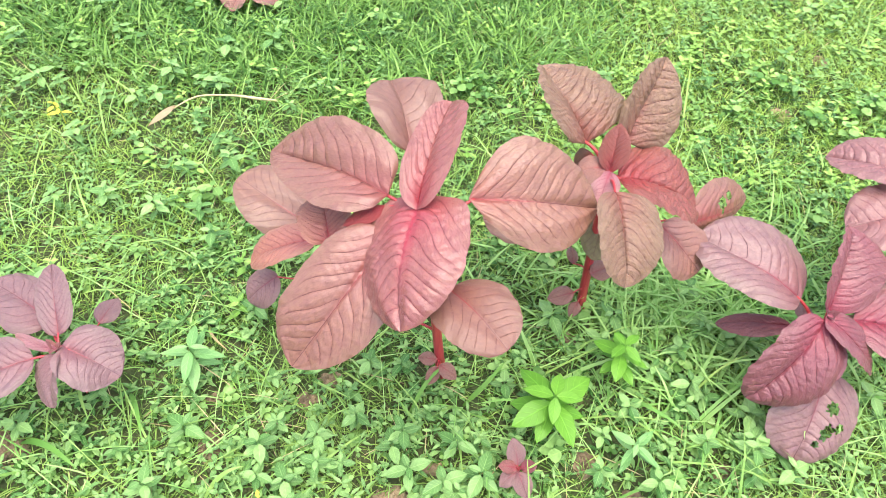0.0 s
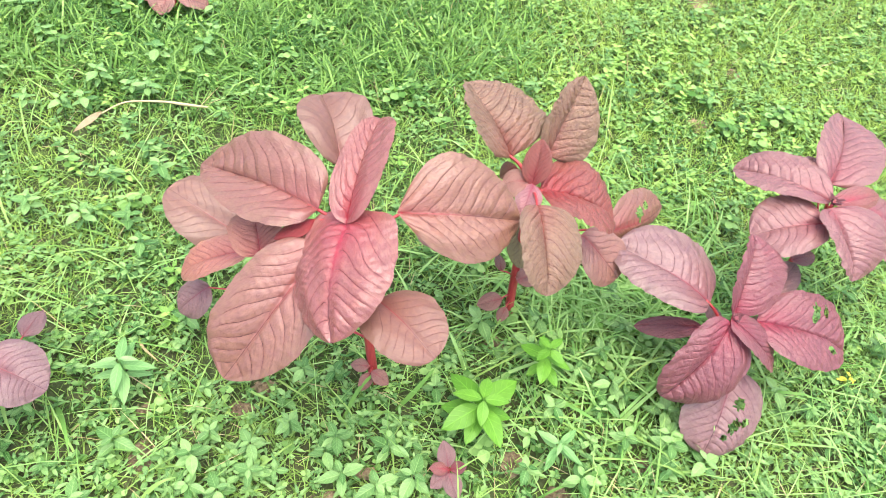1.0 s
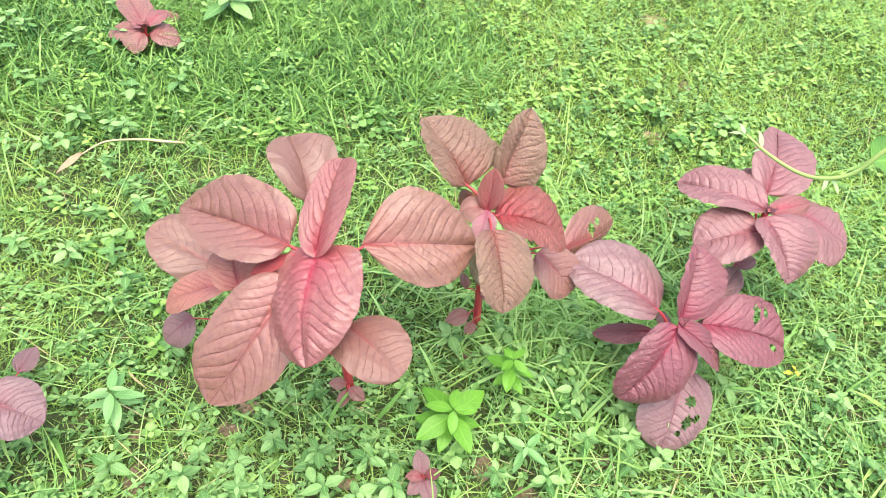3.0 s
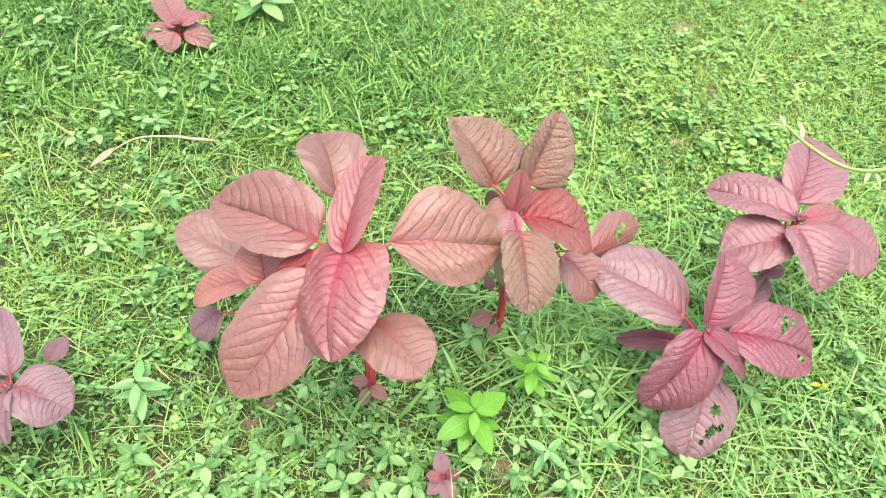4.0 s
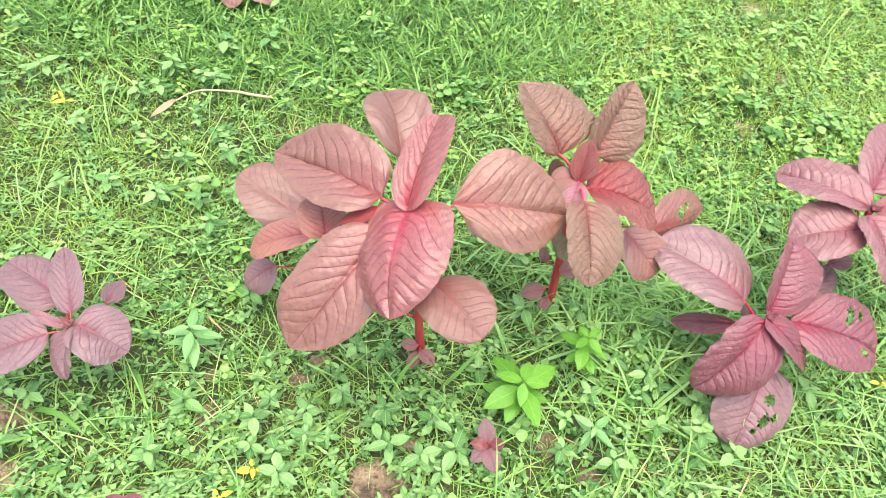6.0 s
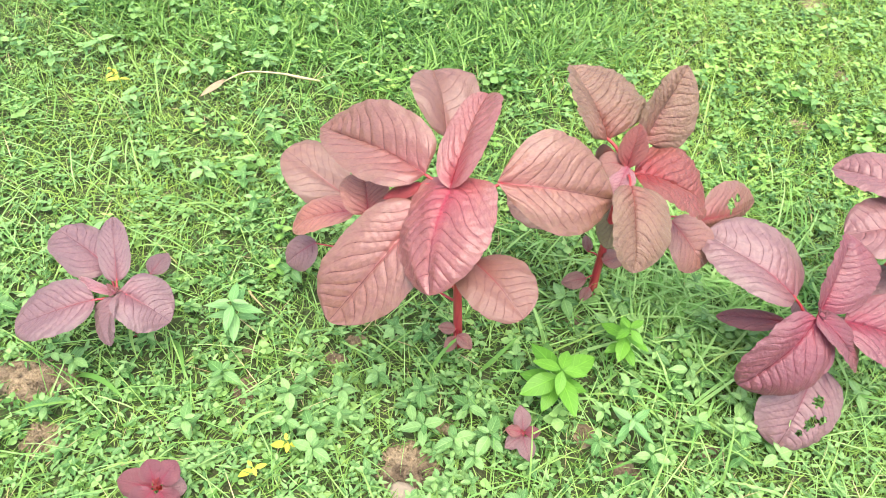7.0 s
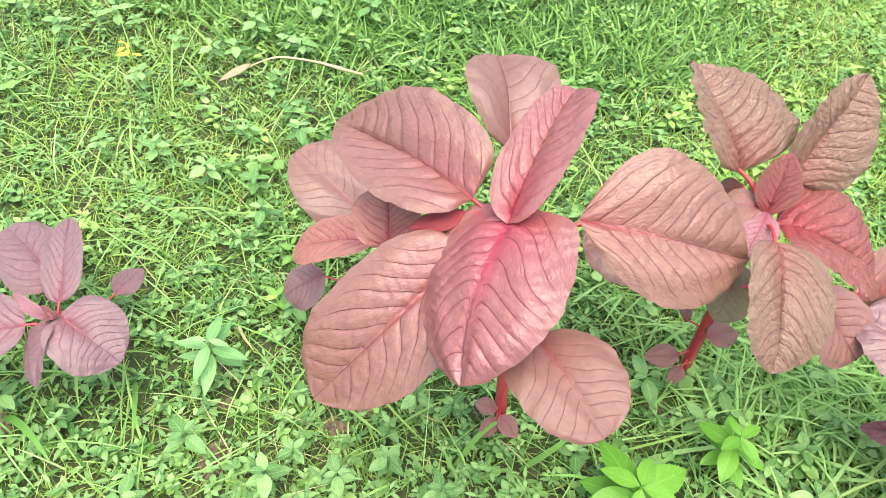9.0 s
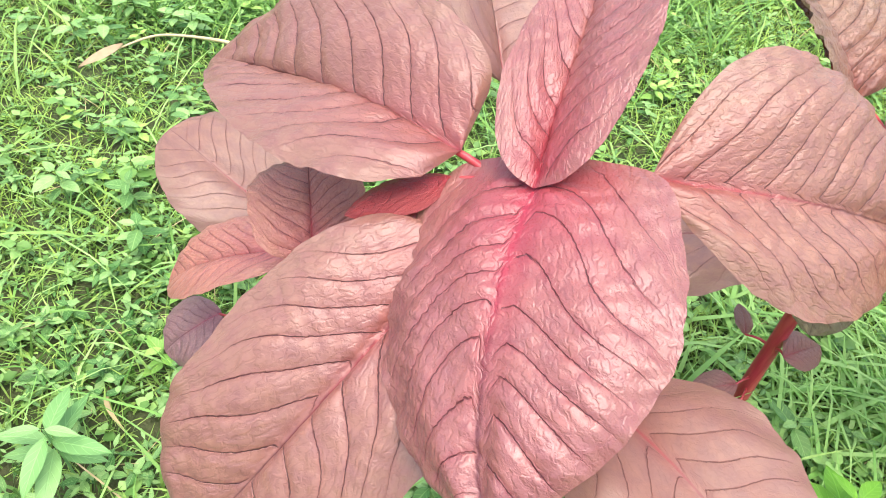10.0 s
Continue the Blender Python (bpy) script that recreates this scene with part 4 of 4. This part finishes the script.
for k, (px, py) in enumerate(((1.103, 1.955), (1.103, 1.847), (1.166, 1.822), (1.217, 1.938), (1.196, 1.793), (1.013, 1.698), (1.222, 1.667), (1.365, 2.201), (1.459, 2.262), (1.486, 2.238), (1.433, 2.144), (1.313, 2.264), (1.551, 2.339), (0.876, 1.844), (1.03, 2.112), (1.366, 1.71), (1.459, 1.724), (1.415, 1.75))):
    copy_thing(round_leaved, at(px, py, 73 * k, 0.95 + 0.1 * (k % 4)))
for k in range(18):
    copy_thing((wide, tiny, round_leaved)[k % 3], at(0.36 + 0.032 * ((7 * k) % 18), 0.80 + 0.05 * (k % 4) + 0.012 * (k % 3), 67 * k, 0.8 + 0.09 * (k % 4)))
band = random.Random(33)
for k in range(34):
    px, py = band.uniform(-1.25, 0.1), band.uniform(1.55, 2.35)
    copy_thing(band.choice((fresh, wide, round_leaved)), at(px, py, band.uniform(0, 360), band.uniform(0.8, 1.2)))
pick = random.Random(21)
spots, tries = [], 0
while len(spots) < 235 and tries < 6000:
    tries += 1
    px, py = pick.uniform(-1.1, 1.7), pick.triangular(0.36, 2.1, 0.6)
    if not in_view(px, py) or bare(np.array([px]), np.array([py]))[0] < 0.6:
        continue
    if any((px - q) ** 2 + (py - w) ** 2 < 0.045 ** 2 for q, w in spots):
        continue
    spots.append((px, py))
for px, py in spots:
    source = pick.choice((fresh, fresh, wide, tiny, round_leaved) if py < 1.1 else (tiny, round_leaved, tiny, fresh))
    copy_thing(source, at(px, py, pick.uniform(0, 360), pick.uniform(0.5, 1.05)))


def herb_carpet(name, label, count, chance, kind, low, high, per, tall, material, y0, y1):
    """Many small weeds joined into one mesh."""
    x, y = scatter(count, y0, y1)
    x, y = thin(x, y, chance(x, y))
    n = len(x) * per
    verts, faces, uvs = (np.array(q) for q in LEAF_KINDS[kind])
    verts, faces, uvs = verts.reshape(7, 5, 3), None, uvs.reshape(7, 5, 2)
    verts, uvs = verts[[0, 2, 4, 6]][:, [0, 2, 4]].reshape(-1, 3), uvs[[0, 2, 4, 6]][:, [0, 2, 4]].reshape(-1, 2)
    idx = np.arange(12).reshape(4, 3)
    faces = np.stack([idx[:-1, :-1], idx[1:, :-1], idx[1:, 1:], idx[:-1, 1:]], -1).reshape(-1, 4)
    level = np.tile(np.arange(per) // 2 / max(1, (per + 1) // 2), len(x))
    size = np.repeat(rng.uniform(low, high, len(x)), per) * rng.uniform(0.8, 1.1, n) * (1.05 - 0.5 * level)
    turn = np.repeat(rng.random(len(x)) * 2 * math.pi, per) + np.tile(np.arange(per) % 2 * math.pi + np.arange(per) // 2 * math.pi / 2, len(x)) + rng.normal(0, 0.16, n)
    pitch = rng.uniform(-0.05, 0.35, n) + 0.5 * level
    height = np.repeat(rng.uniform(0.3, 1.0, len(x)), per) * tall * (0.35 + 0.65 * level) + ground_height(np.repeat(x, per), np.repeat(y, per))
    p = verts[None] * size[:, None, None]
    px = p[..., 0] * np.cos(pitch)[:, None] - p[..., 2] * np.sin(pitch)[:, None]
    pz = p[..., 0] * np.sin(pitch)[:, None] + p[..., 2] * np.cos(pitch)[:, None]
    py = p[..., 1]
    c, s = np.cos(turn)[:, None], np.sin(turn)[:, None]
    world_p = np.stack([px * c - py * s + np.repeat(x, per)[:, None], px * s + py * c + np.repeat(y, per)[:, None], pz + height[:, None]], -1)
    f = (np.arange(n)[:, None, None] * 12 + faces[None]).reshape(-1, 4)
    ob = part(name, mesh_from(name, world_p.reshape(-1, 3), f, np.tile(uvs, (n, 1))), material)
    return tagged(ob, label, "weed", "", "stuff")


herb_carpet("weed_carpet", "dense carpet of small green oval-leaved weeds", 11000, lambda x, y: bare(x, y) * np.clip(1.5 - 0.75 * y, 0.22 + 0.7 * lush(x, y), 1) * (0.2 + 0.8 * lumps(x, y, 5.0, 4.0)) * (1 - 0.75 * meadow(x, y)), "ovate", 0.010, 0.026, 6, 0.062, HERB, 0.2, 3.2)
herb_carpet("creeping_weeds", "tiny creeping light-green leaves between grass", 16000, lambda x, y: bare(x, y) * (0.3 + 0.7 * lumps(x, y, 8.0, 6.0)) * np.maximum(sunny(x, y), np.maximum(0.7 * near(x, y), 0.42 - 0.25 * meadow(x, y))), "round", 0.008, 0.021, 4, 0.036, CREEP, 0.2, 3.2)
herb_carpet("pale_herbs", "pale green oval-leaved herbs in loose clusters in the lawn", 3200, lambda x, y: bare(x, y) * np.clip(np.maximum(0.9 * lush(x, y), sunny(x, y)), 0.1, 1) * np.clip(2.6 * lumps(x, y, 9.0, 1.7) - 0.75, 0.05, 1), "ovate", 0.016, 0.034, 6, 0.075, SUNLIT, 0.9, 3.2)
herb_carpet("narrow_leaved_weeds", "narrow-leaved green weeds between the grass", 13000, lambda x, y: bare(x, y) * np.clip(1.4 - 0.6 * y, 0.2, 1), "lance", 0.012, 0.028, 4, 0.045, HERB, 0.2, 2.6)


# ---- small single things ----
dry_leaf = tagged(new("dry_grass_stalk"), "long dry straw-coloured grass leaf lying on the lawn", "dead leaf")
part("stalk", tube("stalk", ((-0.459, 1.50, 0.062), (-0.409, 1.552, 0.065), (-0.326, 1.569, 0.062), (-0.27, 1.573, 0.055), (-0.213, 1.575, 0.05)), (0.0018, 0.0022, 0.0028, 0.0042, 0.0022), 6), STRAW, dry_leaf)
verts, faces, uvs = small_leaf("sheath", 0.086, 0.02, 0.16, 0.03, 1.0, 8)
sheath = part("sheath", mesh_from("sheath", verts, faces, uvs), HUSK, dry_leaf, "broad dry brown leaf sheath")
sheath.matrix_local = pose(-0.452, 1.508, 0.066, -8, 6, 235)


def long_blade(base, tip, width, material, label, sag):
    """One long arching grass blade, creased along its middle."""
    b, t = np.array(base), np.array(tip)
    way = t - b
    side = np.array((-way[1], way[0], 0.0)) / np.hypot(way[0], way[1])
    verts = []
    for q in np.linspace(0, 1, 13):
        p = b + way * q + np.array((0, 0, 0.16 * np.linalg.norm(way) * 4 * q * (1 - q))) + side * sag * math.sin(math.pi * q)
        w = 0.5 * width * min(1.0, 0.35 + 3 * q) * (1 - q ** 3) + 0.0004
        verts += [p - side * w + (0, 0, 0.25 * w), p, p + side * w + (0, 0, 0.25 * w)]
    idx = np.arange(39).reshape(13, 3)
    faces = np.stack([idx[:-1, :-1], idx[1:, :-1], idx[1:, 1:], idx[:-1, 1:]], -1).reshape(-1, 4)
    origin = Vector((base[0], base[1], 0))
    ob = part("grass_blade", mesh_from("grass_blade", np.array(verts) - np.array(origin), faces), material)
    ob.location = origin
    return tagged(ob, label, "grass blade", "long grass blades")


for k, (b, t, w, m) in enumerate((
    ((0.408, 0.822, 0.01), (0.555, 0.872, 0.1), 0.0035, STALK), ((0.707, 0.793, 0.01), (0.826, 0.867, 0.1), 0.0035, STALK), ((0.051, 0.832, 0.0), (0.133, 0.758, 0.05), 0.0035, STALK),
    ((0.185, 0.743, 0.0), (0.255, 0.814, 0.09), 0.008, COARSE), ((0.282, 0.768, 0.0), (0.358, 0.825, 0.09), 0.009, COARSE), ((-0.156, 0.562, 0.0), (-0.086, 0.609, 0.06), 0.009, COARSE),
    ((-0.009, 0.809, 0.0), (0.073, 0.747, 0.06), 0.005, COARSE), ((1.045, 2.122, 0.0), (1.22, 2.044, 0.07), 0.0035, STALK), ((1.315, 2.138, 0.0), (1.335, 1.815, 0.06), 0.0035, STALK),
    ((0.862, 1.612, 0.0), (0.911, 1.846, 0.07), 0.004, STALK), ((1.479, 2.021, 0.0), (1.552, 2.219, 0.07), 0.0035, STALK), ((1.555, 2.221, 0.0), (1.742, 2.413, 0.08), 0.0035, STALK),
    ((-1.048, 1.685, 0.0), (-0.847, 1.587, 0.07), 0.005, COARSE), ((-0.719, 1.227, 0.0), (-0.689, 1.471, 0.06), 0.0028, STALK), ((-0.628, 1.105, 0.0), (-0.635, 1.199, 0.05), 0.0035, STALK),
    ((-0.501, 0.65, 0.0), (-0.35, 0.583, 0.07), 0.011, COARSE), ((-0.231, 0.913, 0.0), (-0.173, 0.845, 0.03), 0.005, STRAW), ((-0.342, 0.758, 0.0), (-0.264, 0.641, 0.07), 0.008, COARSE),
    ((-0.433, 0.807, 0.0), (-0.37, 0.676, 0.06), 0.008, COARSE))):
    kind = {STALK: "thin pale green grass stalk arching over the weeds", COARSE: "broad green grass blade lying over low weeds", STRAW: "dry straw-coloured grass blade in the lawn"}[m]
    long_blade(b, t, w, m, kind, 0.008 * (1 if k % 2 else -1))


def pebble(x, y, size, seed):
    bm = bmesh.new()
    bmesh.ops.create_icosphere(bm, subdivisions=3, radius=1)
    for vert in bm.verts:
        k = 1 + 0.22 * noise.noise(vert.co * 1.3 + Vector((seed, 0, 0)))
        vert.co = Vector((vert.co.x * size * k, vert.co.y * size * 0.8 * k, vert.co.z * size * 0.5 * k + size * 0.25))
    for face in bm.faces:
        face.smooth = True
    ob = part("stone", bm, STONE)
    ob.location = (x, y, float(ground_height(x, y)))
    return tagged(ob, "small pale stone lying on bare soil", "stone")


pebble(0.172, 0.505, 0.026, 3.0)


def crumbs(count):
    """Loose clods and bits on the bare soil, joined."""
    r = np.random.default_rng(12)
    shape = np.array([(1, 0, 0), (0, 1, 0), (-1, 0, 0), (0, -1, 0), (0, 0, 0.8), (0, 0, -0.5)])
    tri = np.array([(0, 1, 4), (1, 2, 4), (2, 3, 4), (3, 0, 4), (1, 0, 5), (2, 1, 5), (3, 2, 5), (0, 3, 5)])
    verts, faces = [], []
    for k in range(count):
        cx, cy, rx, ry = BARE_SPOTS[k % 3 if k % 5 else k % len(BARE_SPOTS)]
        a, q = r.uniform(0, 2 * math.pi), math.sqrt(r.random()) * 1.15
        x, y = cx + rx * q * math.cos(a), cy + ry * q * math.sin(a)
        size = 0.0011 + 0.0042 * r.random() ** 2
        turned = shape * (size * r.uniform(0.6, 1.3, (6, 1)))
        verts.append(turned + (x, y, float(ground_height(x, y)) + 0.006 * (1 - min(q, 1) ** 4) + size * 0.3))
        faces.append(tri + 6 * k)
    ob = part("soil_crumbs", mesh_from("soil_crumbs", np.concatenate(verts), np.concatenate(faces), None, False), DRY_SOIL)
    return tagged(ob, "loose brown soil crumbs on bare patches", "soil", "", "stuff")


crumbs(2400)

vine = tagged(new("vine_shoot"), "pale green climbing vine tip hanging over the grass", "vine")
vine_line = ((0.468, 0.421, 1.104), (0.478, 0.408, 1.101), (0.491, 0.394, 1.100), (0.502, 0.385, 1.104), (0.513, 0.381, 1.113), (0.524, 0.382, 1.132), (0.56, 0.385, 1.17), (0.68, 0.36, 1.2), (0.85, 0.31, 1.0), (0.95, 0.27, 0.5), (1.0, 0.27, 0.0))
part("stem", tube("stem", vine_line, (0.0007, 0.0010, 0.0011, 0.0012, 0.0013, 0.0014, 0.0022, 0.0025, 0.003, 0.004, 0.005), 8), VINE, vine)
verts, faces, uvs = LEAF_KINDS["lance"]
for px, py, pz, a, up, s in ((0.468, 0.421, 1.104, 140, 10, 0.010), (0.467, 0.421, 1.104, 100, -30, 0.008), (0.475, 0.412, 1.102, 95, -50, 0.010), (0.476, 0.411, 1.102, 160, 30, 0.007), (0.505, 0.384, 1.105, -60, 20, 0.010), (0.503, 0.385, 1.105, -110, 40, 0.008)):
    bud = part("leaf", mesh_from("leaf", np.array(verts) * s, faces, uvs), VINE_PALE, vine)
    bud.matrix_local = pose(px, py, pz, 0, up, a)
verts, faces, uvs = LEAF_KINDS["round"]
for px, py, pz, a, s, m in ((0.532, 0.409, 1.136, 20, 0.026, VINE_LEAF), (0.525, 0.374, 1.122, -20, 0.026, VINE_LEAF), (0.532, 0.395, 1.108, 10, 0.036, VINE_DEEP)):
    wide_leaf = part("leaf", mesh_from("leaf", np.array(verts) * s, faces, uvs), m, vine, "broad green vine leaf")
    wide_leaf.matrix_local = pose(px, py, pz, 15, -5, a)
